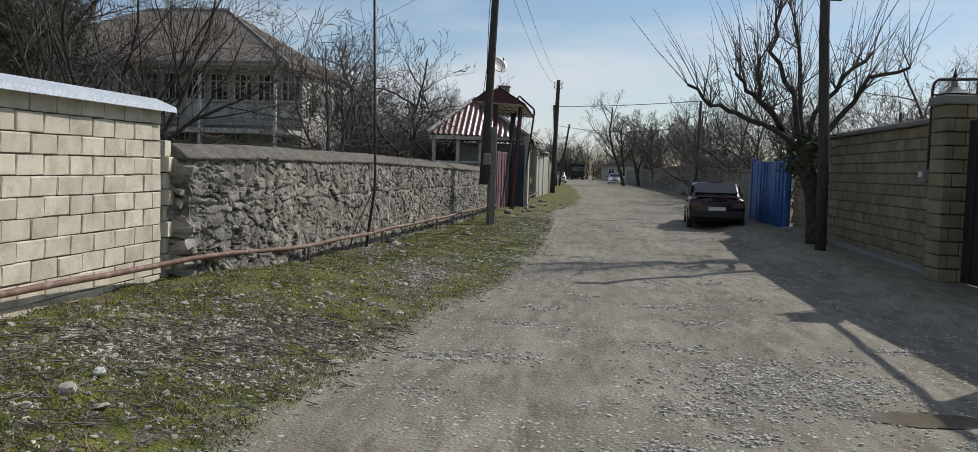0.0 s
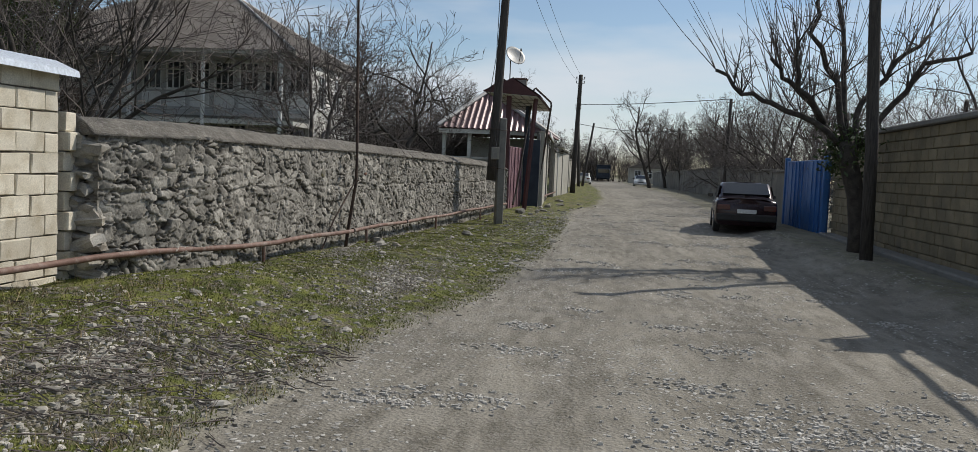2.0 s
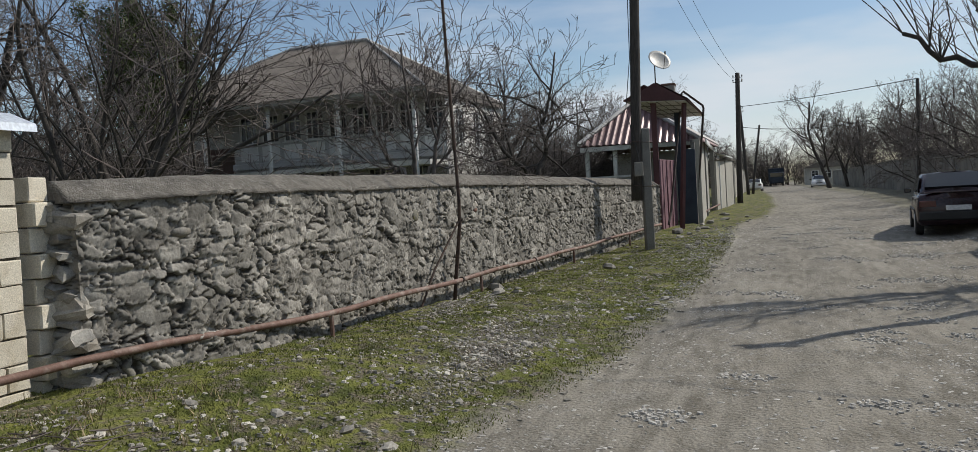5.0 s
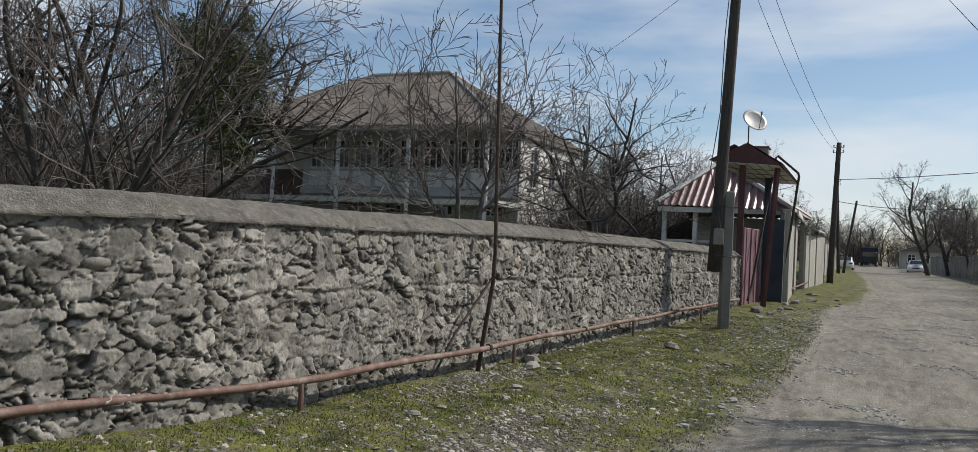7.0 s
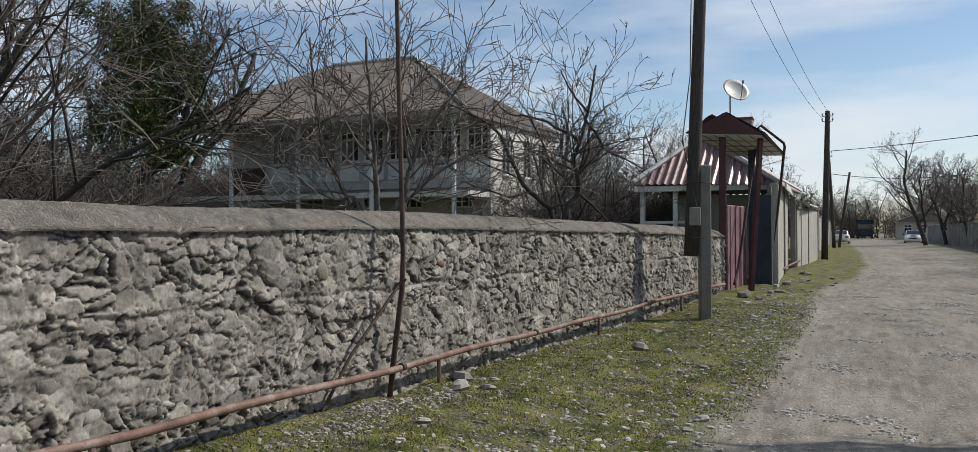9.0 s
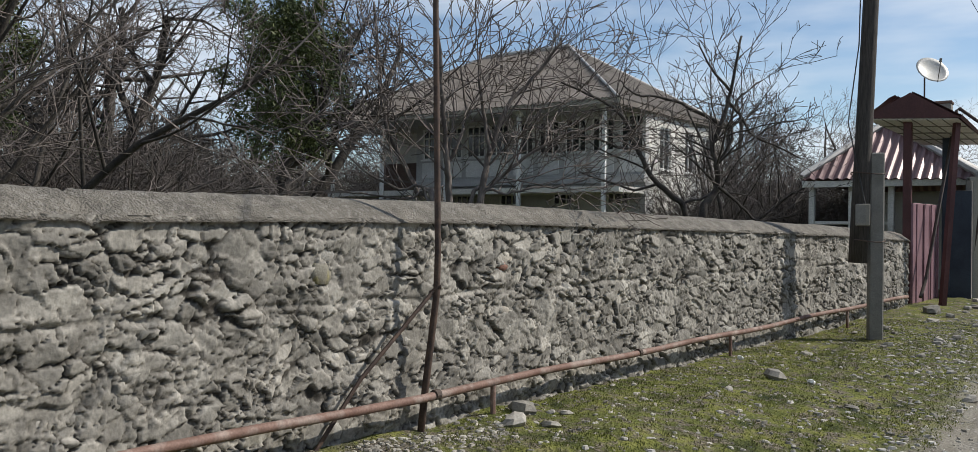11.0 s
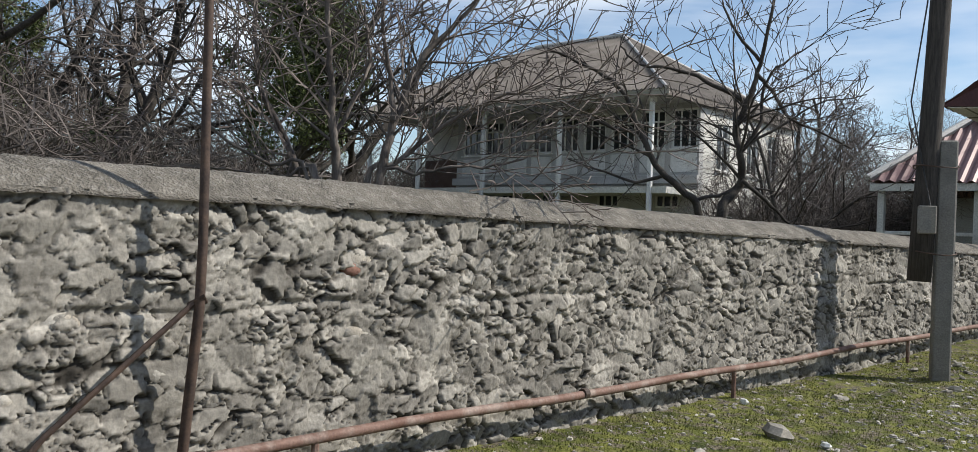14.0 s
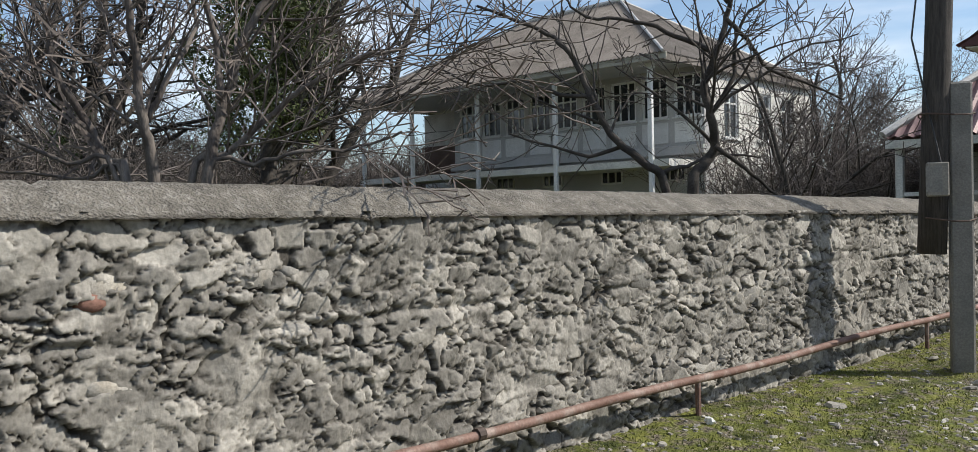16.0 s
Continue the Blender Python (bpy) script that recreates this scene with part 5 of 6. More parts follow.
yard_wall("garden_wall", (-0.78, 41.35), (-0.35, 47.5), 1.95, 0.2, M["plaster"], "grey rendered garden wall beside the road", 3.0)
porch = thing("porch_roof", (-0.9, 44.5, 2.6), "small white sheet porch roof above a garden wall", "porch roof")
part("sheet", corrugated([(-0.3, 42.2, 2.55), (-0.2, 46.5, 2.55), (-1.9, 46.5, 3.1), (-1.9, 42.2, 3.1)], 0.2, 0.02, 0.015), M["white_paint"], porch)
for y in (42.4, 44.3, 46.3):
    part("support", Shape().box((-0.62, y, 1.5), (0.1, 0.1, 2.3), 0, 0.01), M["white_paint"], porch)
yard_wall("garden_wall", (-0.7, 50), (-0.9, 108), 1.9, 0.2, M["plaster"], "long grey garden wall along the far verge", 5.0)

# ---- the other side: block wall, gates ----
R_Z0 = 0.16
RW = ((14.6, 6.62), (26.2, 7.15))
r_wall = thing("shaded_block_wall", (6.9, 20, 0.2), "tan limestone block wall standing in its own shade", "wall", kind="structure")


def rx(y):
    return RW[0][1] + (RW[1][1] - RW[0][1]) * (y - RW[0][0]) / (RW[1][0] - RW[0][0])


r_turn = math.atan2(1, (rx(20) - rx(19)))
r_core = Shape().box((rx(20.4) + 0.14, 20.4, 1.34), (11.6, 0.22, 2.5), math.degrees(r_turn))
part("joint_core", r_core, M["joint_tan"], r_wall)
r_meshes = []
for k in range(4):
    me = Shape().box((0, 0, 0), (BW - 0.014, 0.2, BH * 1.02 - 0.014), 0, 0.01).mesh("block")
    me.materials.append(M["block_tan_shaded"])
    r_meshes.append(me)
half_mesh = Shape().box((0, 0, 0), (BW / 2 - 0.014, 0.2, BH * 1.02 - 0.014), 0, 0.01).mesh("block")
half_mesh.materials.append(M["block_tan_shaded"])
r_far = Shape()
for row in range(12):
    z = R_Z0 + BH * 1.02 * (row + 0.5)
    s, first = 14.9, True
    while s < 26.1:
        wdt = BW / 2 if first and row % 2 else BW
        me = half_mesh if wdt < 0.3 else rng.choice(r_meshes)
        first = False
        y = s + wdt / 2
        m = Matrix.Translation((rx(y) + 0.1 - rng.uniform(0, 0.015), y, z)) @ Matrix.Rotation(r_turn + rng.uniform(-0.01, 0.01), 4, "Z")
        if s < 24.2:
            piece("block", me, m, r_wall)
        else:
            r_far.add([m @ v.co for v in me.vertices], [tuple(p.vertices) for p in me.polygons])
        s += wdt
tagged(part("block_rows", r_far, M["block_tan_shaded"], r_wall), kind="stuff")
part("coping", Shape().box((rx(20.5) + 0.12, 20.5, R_Z0 + 2.5), (11.6, 0.42, 0.1), math.degrees(r_turn), 0.02), M["concrete"], r_wall)
part("footing", Shape().box((rx(20.4) - 0.12, 20.4, R_Z0 + 0.01), (11.4, 0.42, 0.2), math.degrees(r_turn), 0.03), M["concrete"], r_wall, "rough concrete footing ledge")
pil = thing("gate_pillar", (6.45, 14.75, R_Z0), "square limestone block gate pillar with a sheet-metal cap and finial", "pillar")
for row in range(13):
    for k in (0, 1):
        wx = (0.14 if (k + row) % 2 else 0.3)
        piece_x = 6.47 - 0.22 + (0.0 if k == 0 else (0.44 - wx)) + wx / 2
        part("block", Shape().box((piece_x, 14.75, R_Z0 + BH * 1.02 * (row + 0.5)), (wx - 0.01, 0.52, BH * 1.02 - 0.014), 0, 0.012), M["block_tan_shaded"], pil)
part("cap_slab", Shape().box((6.47, 14.75, R_Z0 + 2.72), (0.54, 0.6, 0.14), 0, 0.02), M["concrete"], pil)
part("sheet_cap", Shape().tube([(6.45, 14.75, R_Z0 + 2.82), (6.45, 14.75, R_Z0 + 2.86), (6.45, 14.75, R_Z0 + 2.92), (6.45, 14.75, R_Z0 + 3.04)], [0.24, 0.15, 0.06, 0.03], 12), M["concrete"], pil)
part("finial", Shape().tube([(6.45, 14.75, R_Z0 + 2.99), (6.45, 14.75, R_Z0 + 3.03), (6.45, 14.75, R_Z0 + 3.07), (6.45, 14.75, R_Z0 + 3.10), (6.45, 14.75, R_Z0 + 3.14), (6.45, 14.75, R_Z0 + 3.22)], [0.025, 0.05, 0.022, 0.035, 0.018, 0.004], 8), M["black"], pil)
black_gate = thing("black_gate", (6.6, 12.4, -0.1), "tall black sheet-metal double gate", "gate")
for y in (13.52, 11.53):
    lf = part("gate_leaf", Shape().box((6.62, y, 1.38), (0.05, 1.96, 2.4), 0, 0.01), M["black"], black_gate)
    for k in range(4):
        part("leaf_rib", Shape().box((6.58, y - 0.7 + 0.46 * k, 1.38), (0.04, 0.04, 2.36), 0, 0.005), M["black"], lf)
pil2 = copy_thing(pil, pose(6.45, 10.3, R_Z0))
yard_wall("garden_wall", (6.7, 10.0), (6.5, -8), 2.6, 0.25, M["block_tan_shaded"], "tan block garden wall beyond the black gate", 3.0)
g2 = thing("gas_pipe", (6.3, 15.15, 1.4), "thin black gas pipe arching from a meter over the gate", "pipe")
part("riser", Shape().tube([(6.28, 15.1, 1.75), (6.28, 15.1, 3.08), (6.3, 15.1, 3.18), (6.36, 15.1, 3.23), (7.8, 15.1, 3.28)], 0.024, 8), M["pipe_dark"], g2, smooth=True)
part("lower_pipe", Shape().tube([(6.28, 15.1, 3.0), (7.8, 15.1, 3.04)], 0.016, 6), M["pipe_dark"], g2)
g3 = thing("gas_pipe", (6.4, 11.5, 2.9), "black gas pipe spanning above the double gate", "pipe")
part("span", Shape().tube([(7.02, 15.2, 0.0), (7.02, 15.2, 3.2), (7.0, 15.1, 3.28), (6.42, 9.5, 3.28), (6.4, 9.4, 3.2), (6.4, 9.4, 0.0)], 0.05, 8), M["pipe_dark"], g3)
gm = part("gas_meter", Shape().box((6.26, 15.12, 1.75), (0.16, 0.2, 0.22), 0, 0.02), M["concrete"], g2, "pale grey gas meter")
part("meter_face", Shape().box((6.175, 15.12, 1.77), (0.012, 0.12, 0.08), 0, 0.003), M["plate"], gm)
tyre_top = thing("steel_ring", (6.75, 17.6, 2.8), "small dark steel ring lying on the wall coping", "ring")
part("ring", Shape().tube([(6.75 + 0.02 * math.cos(a), 17.6 + 0.1 * math.cos(a), 2.81 + 0.1 * math.sin(a)) for a in np.linspace(0, 6.283, 17)], 0.018, 6), M["pipe_dark"], tyre_top)

blue_gate = thing("blue_gate", (7.0, 28.4, 0.0), "bright blue painted sheet-metal double gate", "gate")
for k, y in enumerate((27.35, 29.55)):
    lf = part("gate_leaf", Shape().box((7.02 - 0.05 * k, y, 1.14), (0.05, 2.1, 2.0), 2, 0.01), M["blue"], blue_gate)
    for j in range(5):
        part("leaf_rib", Shape().box((6.98 - 0.05 * k, y - 0.85 + 0.42 * j, 1.14), (0.04, 0.04, 1.96), 2, 0.005), M["blue"], lf)
for y in (26.25, 30.75):
    part("gate_post", Shape().box((6.95, y, 1.15), (0.14, 0.14, 2.2), 0, 0.015), M["blue"], blue_gate)
yard_wall("garden_wall", (7.1, 31.0), (8.3, 48), 1.55, 0.2, M["old_wall"], "grey garden wall under bare trees", 3.4)
yard_wall("garden_wall", (8.3, 48), (9.6, 128), 1.7, 0.2, M["old_wall"], "long grey garden wall far along the road", 5.0)


# ---- cars ----
def car(name, at, turn, paint, label, hatch=True):
    """A four-door saloon 4.2 m long, nose towards +y before turning, built at the origin and then set down."""
    t = thing(name, (0, 0, 0), label, "car", "parked cars")

    def loft(stations):
        s = Shape()
        rings = []
        for y, ring in stations:
            full = [(x, z) for x, z in ring] + [(-x, z) for x, z in reversed(ring)]
            rings.append(len(full))
            s.v += [(x, y, z) for x, z in full]
        n = rings[0]
        for i in range(len(stations) - 1):
            for k in range(n):
                j = (k + 1) % n
                s.f.append((i * n + k, i * n + j, (i + 1) * n + j, (i + 1) * n + k))
        s.f += [tuple(range(n - 1, -1, -1)), tuple((len(stations) - 1) * n + k for k in range(n))]
        return s

    def body_ring(w, z0, z1, belt):
        return [(w * 0.90, z0), (w * 0.985, z0 + 0.1), (w, (z0 + belt) / 2), (w * 0.975, belt - 0.06), (w * 0.93, belt), (w * 0.6, z1), (0.0, z1 + 0.01)]

    body = part("body", loft([(-2.08, body_ring(0.72, 0.36, 0.82, 0.78)), (-2.04, body_ring(0.79, 0.26, 0.93, 0.89)), (-1.8, body_ring(0.82, 0.22, 0.97, 0.92)), (-1.2, body_ring(0.83, 0.2, 0.96, 0.91)), (0.3, body_ring(0.83, 0.2, 0.93, 0.89)), (0.95, body_ring(0.82, 0.2, 0.92, 0.87)), (1.8, body_ring(0.79, 0.22, 0.8, 0.75)), (2.02, body_ring(0.75, 0.26, 0.7, 0.66)), (2.1, body_ring(0.68, 0.36, 0.62, 0.58))]), paint, t, smooth=True)

    def cab_ring(w, z):
        return [(w, 0.9), (w * 0.97, 0.93), (w * 0.93, (0.9 + z) / 2), (w * 0.86, z - 0.05), (w * 0.8, z), (w * 0.4, z + 0.025), (0.0, z + 0.03)]

    part("cabin", loft([(-1.62, cab_ring(0.74, 0.96)), (-1.5, cab_ring(0.76, 1.05)), (-1.0, cab_ring(0.77, 1.35)), (-0.85, cab_ring(0.77, 1.375)), (0.1, cab_ring(0.77, 1.37)), (0.3, cab_ring(0.77, 1.33)), (0.95, cab_ring(0.76, 0.98)), (1.05, cab_ring(0.74, 0.93))]), paint, t, smooth=True)
    part("rear_window", Shape().add([(-0.62, -1.57, 1.085), (0.62, -1.57, 1.085), (0.55, -1.09, 1.385), (-0.55, -1.09, 1.385), (-0.62, -1.53, 1.03), (0.62, -1.53, 1.03), (0.55, -1.05, 1.33), (-0.55, -1.05, 1.33)], [(0, 1, 2, 3), (7, 6, 5, 4), (0, 4, 5, 1), (1, 5, 6, 2), (2, 6, 7, 3), (3, 7, 4, 0)]), M["car_glass"], t)
    part("windscreen", Shape().add([(-0.62, 1.0, 1.04), (0.62, 1.0, 1.04), (0.56, 0.38, 1.375), (-0.56, 0.38, 1.375), (-0.62, 0.94, 0.97), (0.62, 0.94, 0.97), (0.56, 0.33, 1.3), (-0.56, 0.33, 1.3)], [(3, 2, 1, 0), (4, 5, 6, 7), (0, 4, 5, 1), (1, 5, 6, 2), (2, 6, 7, 3), (3, 7, 4, 0)]), M["car_glass"], t)
    for s in (-1, 1):
        for y0, y1, b0, b1 in ((-1.3, -0.42, -1.02, -0.42), (-0.34, 0.78, -0.34, 0.22)):
            o = [(s * 0.762, y0, 0.965), (s * 0.762, y1, 0.965), (s * 0.695, b1, 1.31), (s * 0.695, b0, 1.31)]
            part("side_window", Shape().prism(o, (s * 0.012, 0, 0)), M["car_glass"], t)
        part("door_handle", Shape().box((s * 0.832, -0.5, 0.8), (0.03, 0.14, 0.035), 0, 0.006), M["black"], t)
        mir = part("wing_mirror", Shape().box((s * 0.9, 0.62, 0.98), (0.16, 0.08, 0.11), 0, 0.02), M["black"], t)
        part("mirror_glass", Shape().box((s * 0.9, 0.575, 0.98), (0.13, 0.008, 0.085), 0, 0.003), M["car_glass"], mir)
        part("tail_light", Shape().box((s * 0.6, -2.055, 0.72), (0.34, 0.07, 0.15), 0, 0.015), M["tail_red"], t, "red tail light")
        part("head_light", Shape().box((s * 0.52, 2.055, 0.57), (0.3, 0.08, 0.12), 0, 0.015), M["plate"], t, "clear headlight")
        part("side_strip", Shape().box((s * 0.835, -0.1, 0.56), (0.02, 2.6, 0.06), 0, 0.006), M["black"], t)
        for y in (-1.3, 1.2):
            wh = part("wheel", Shape().tube([(s * 0.66, y, 0.29), (s * 0.68, y, 0.29), (s * 0.82, y, 0.29), (s * 0.84, y, 0.29)], [0.25, 0.29, 0.29, 0.25], 18), M["tyre"], t)
            part("rim", Shape().tube([(s * 0.83, y, 0.29), (s * 0.848, y, 0.29), (s * 0.85, y, 0.29)], [0.19, 0.18, 0.06], 14), M["alloy"], wh)
    part("rear_bumper", Shape().box((0, -2.06, 0.45), (1.56, 0.16, 0.2), 0, 0.03), M["black"] if hatch else M["plate"], t, "plain bumper")
    part("front_bumper", Shape().box((0, 2.08, 0.4), (1.5, 0.16, 0.2), 0, 0.03), M["black"] if hatch else M["plate"], t, "plain bumper")
    part("grille", Shape().box((0, 2.09, 0.57), (0.7, 0.05, 0.1), 0, 0.01), M["black"], t)
    part("boot_lip", Shape().box((0, -1.98, 0.965), (1.3, 0.16, 0.035), 0, 0.01), paint, t)
    part("number_plate", Shape().box((0, -2.125, 0.62), (0.5, 0.02, 0.11), 0, 0.004), M["plate"], t, "pale blank number plate")
    t.matrix_basis = pose(*at, 0, 0, turn)
    return t


car("parked_car", (5.4, 29.2, ground_z(5.0, 29.2, False) - 0.02), -6, M["car_cherry"], "dark cherry saloon car parked on the road's side")
car("parked_car", (-0.1, 108, 0.12), -2, M["car_white"], "white estate-like saloon car standing far down the road", False)
car("parked_car", (6.7, 108, 0.12), 176, M["car_white"], "white saloon car facing down the road by the wall", False)
lorry = thing("lorry", (2.6, 146, 0.3), "dark lorry standing far off under a tree", "lorry")
part("cargo_box", Shape().box((2.6, 147, 1.9), (2.3, 4.5, 2.1), 0, 0.05), M["navy"], lorry)
part("cab", Shape().box((2.6, 144, 1.5), (2.1, 1.4, 1.7), 0, 0.15), M["navy"], lorry)
part("windscreen", Shape().box((2.6, 143.28, 1.95), (1.8, 0.04, 0.6), 0, 0.01), M["car_glass"], lorry)
for s in (-0.9, 0.9):
    for y in (144, 148):
        part("wheel", Shape().tube([(2.6 + s - 0.12, y, 0.7), (2.6 + s + 0.12, y, 0.7)], 0.45, 14), M["tyre"], lorry)

far_house = thing("far_house", (9.5, 141, 0.2), "small pale house with a grey roof at the road's far bend", "house")
part("wall", Shape().box((9.5, 141, 1.4), (6.0, 5.0, 2.6), 0, 0.02), M["plaster"], far_house)
part("roof", Shape().prism([(6.1, 138.2, 2.6), (12.9, 138.2, 2.6), (9.5, 138.2, 3.9)], (0, 5.6, 0)), M["slate"], far_house)
for x in (7.8, 9.5, 11.2):
    casement(far_house, (x, 138.46, 1.6), 1.0, 1.2, "-y", 2)


# ---- bare trees ----
def grow(trunk, twigs, r, p, d, length, rad, depth, P):
    n = max(3, int(length / P["seg"]))
    pts, rads = [p.copy()], [rad]
    for i in range(n):
        d = d + Vector((r.gauss(0, 1), r.gauss(0, 1), r.gauss(0, 1))) * P["wig"] + Vector((0, 0, P["up"]))
        d.normalize()
        p = p + d * (length / n)
        pts.append(p)
        rads.append(max(P["thin"], rad * (1 - (1 - P["taper"]) * (i + 1) / n)))
    (trunk if rad > P["limb"] else twigs).tube(pts, rads, 7 if rad > 0.05 else 5 if rad > 0.018 else 3, False)
    if depth >= len(P["kids"]):
        return
    k = max(1, round(P["kids"][depth] * r.uniform(0.8, 1.2)))
    for c in range(k):
        t = P["first"] + (1 - P["first"]) * (c + r.random()) / k
        f = t * n
        i = min(n - 1, int(f))
        q = pts[i].lerp(pts[i + 1], f - i)
        axis = (pts[i + 1] - pts[i]).normalized()
        side = axis.cross(Vector((r.gauss(0, 1), r.gauss(0, 1), r.gauss(0, 1)))).normalized()
        a = radians(r.uniform(*P["angle"]))
        grow(trunk, twigs, r, q, axis * math.cos(a) + side * math.sin(a), length * P["ratio"] * (1.15 - 0.6 * t) * r.uniform(0.7, 1.25), max(P["thin"], rads[i] * r.uniform(0.45, 0.62)), depth + 1, P)


FRUIT = dict(seg=0.28, wig=0.10, up=0.035, taper=0.3, thin=0.0042, limb=0.014, kids=(8, 6, 5, 3), first=0.22, angle=(28, 62), ratio=0.52)


def bare_tree(name, at, seed, stems, P, bark, label, group="bare garden trees", twig="twig"):
    """A leafless tree whose main stems are given as (offset, way, length, radius)."""
    t = thing(name, at, label, "tree", group)
    trunk, twigs, r = Shape(), Shape(), random.Random(seed)
    for o, d, ln, rad in stems:
        grow(trunk, twigs, r, Vector(at) + Vector(o), Vector(d).normalized(), ln, rad, 0, P)
    part("trunk", trunk, M[bark], t, smooth=True)
    part("crown", twigs, M[twig], t, "bare twigs")
    return t


LONG = dict(FRUIT, kids=(8, 5, 4, 2), ratio=0.58, wig=0.085, up=0.03, thin=0.0042)


def drawn_tree(name, at, side, unit, origin, limbs, seed, bark, label, z0=1.9, dense=2.7, depth=0.25, twig="twig"):
    """A tree whose main limbs follow lines drawn across its spread (side) and up, with side branches grown from them."""
    t = thing(name, at, label, "tree", "bare garden trees")
    trunk, twigs, r = Shape(), Shape(), random.Random(seed)
    side = Vector((*side, 0))
    away = Vector((-side.y, side.x, 0))
    for rad, bend, line in limbs:
        pts = [Vector(at) + side * ((x - origin[0]) * unit) + away * (bend * i / len(line) + depth * r.uniform(-0.4, 0.4) * min(1, i)) + Vector((0, 0, z0 + (origin[1] - y) * unit)) for i, (x, y) in enumerate(line)]
        if line[0][1] > origin[1] - 40:
            foot = Vector(at) + (pts[0] - Vector(at)) * 0.35
            foot.z = -0.1
            pts.insert(0, foot)
        fine = []
        for i, (p, q) in enumerate(zip(pts, pts[1:])):
            o = pts[max(i - 1, 0)]
            e = pts[min(i + 2, len(pts) - 1)]
            for j in range(4):
                k = j / 4
                fine.append(0.5 * ((2 * p) + (q - o) * k + (2 * o - 5 * p + 4 * q - e) * k * k + (3 * p - o - 3 * q + e) * k * k * k) + Vector((r.gauss(0, 0.008), r.gauss(0, 0.008), r.gauss(0, 0.008))))
        fine.append(pts[-1])
        n = len(fine)
        rads = [0.68 * rad * (1 - 0.85 * i / n) + 0.006 for i in range(n)]
        trunk.tube(fine, rads, 7)
        ln = sum((q - p).length for p, q in zip(fine, fine[1:]))
        for c in range(int(ln * dense)):
            i = r.randrange(max(1, n // 3), n - 1)
            axis = (fine[i + 1] - fine[i]).normalized()
            out = axis.cross(Vector((r.gauss(0, 1), r.gauss(0, 1), r.gauss(0, 1)))).normalized()
            a = radians(r.uniform(30, 70))
            grow(trunk, twigs, r, fine[i], axis * math.cos(a) + out * math.sin(a) + Vector((0, 0, 0.15)), r.uniform(0.6, 1.9), max(0.006, rads[i] * 0.45), 0, dict(FRUIT, kids=(4, 3), seg=0.16, wig=0.13, up=0.03, ratio=0.55, limb=0.016, thin=0.0055))
    part("trunk", trunk, M[bark], t, smooth=True)
    part("crown", twigs, M[twig], t, "bare twigs")
    return t


drawn_tree("fruit_tree", (-4.62, 20.09, 0), (0.73, 0.68), 0.0026, (515, 405), [
    (0.05, 0.2, [(445, 385), (385, 345), (330, 235), (255, 85), (225, -60), (215, -175), (185, -475)]),
    (0.062, -0.1, [(515, 395), (501, 225), (485, 65), (469, -175), (445, -475)]),
    (0.062, 0.1, [(645, 405), (685, 185), (765, -35), (885, -175), (1005, -335)]),
    (0.036, 0.3, [(600, 400), (690, 310), (785, 225), (925, 125), (1060, 60), (1180, 20)]),
    (0.03, 0.2, [(690, 170), (670, 20), (640, -140), (655, -330)]),
    (0.026, 0.4, [(500, 230), (560, 100), (590, -40), (570, -220)]),
    (0.024, -0.1, [(430, 380), (300, 330), (150, 250), (30, 130)]),
    (0.02, 0.2, [(640, 390), (760, 340), (880, 310), (1020, 300), (1140, 260)]),
    (0.016, 0.3, [(440, 390), (330, 370), (180, 350), (40, 330)]),
], 11, "bark", "bare multi-stemmed fruit tree behind the stone wall", 1.9, 3.3)
drawn_tree("fruit_tree", (-3.9, 25.9, 0), (0.726, 0.688), 0.00407, (975, 515), [
    (0.10, 0.0, [(975, 510), (1010, 430), (1040, 380), (1020, 300), (1010, 220), (1040, 130), (1075, 30), (1090, -80), (1120, -220)]),
    (0.075, 0.2, [(900, 510), (850, 430), (770, 360), (720, 280), (680, 180), (650, 120), (590, 60), (500, 20), (400, -20)]),
    (0.035, 0.1, [(1035, 380), (1120, 440), (1190, 500), (1240, 535)]),
    (0.035, 0.3, [(1030, 290), (1090, 190), (1110, 90), (1160, 0), (1250, -60)]),
    (0.04, 0.2, [(1040, 130), (940, 80), (830, 30), (700, 20), (640, -40)]),
    (0.035, 0.2, [(1070, 40), (1130, 90), (1200, 170), (1290, 200), (1400, 260)]),
    (0.03, 0.4, [(880, 450), (960, 430), (1060, 400), (1180, 410)]),
    (0.03, 0.2, [(700, 240), (620, 230), (520, 190), (400, 200), (300, 150)]),
    (0.03, 0.3, [(790, 370), (700, 400), (600, 370), (480, 330)]),
    (0.03, 0.2, [(1080, 0), (1000, -90), (960, -200)]),
], 23, "bark_dark", "bare gnarled fruit tree close behind the stone wall", 1.85, 3.6, twig="twig_far")
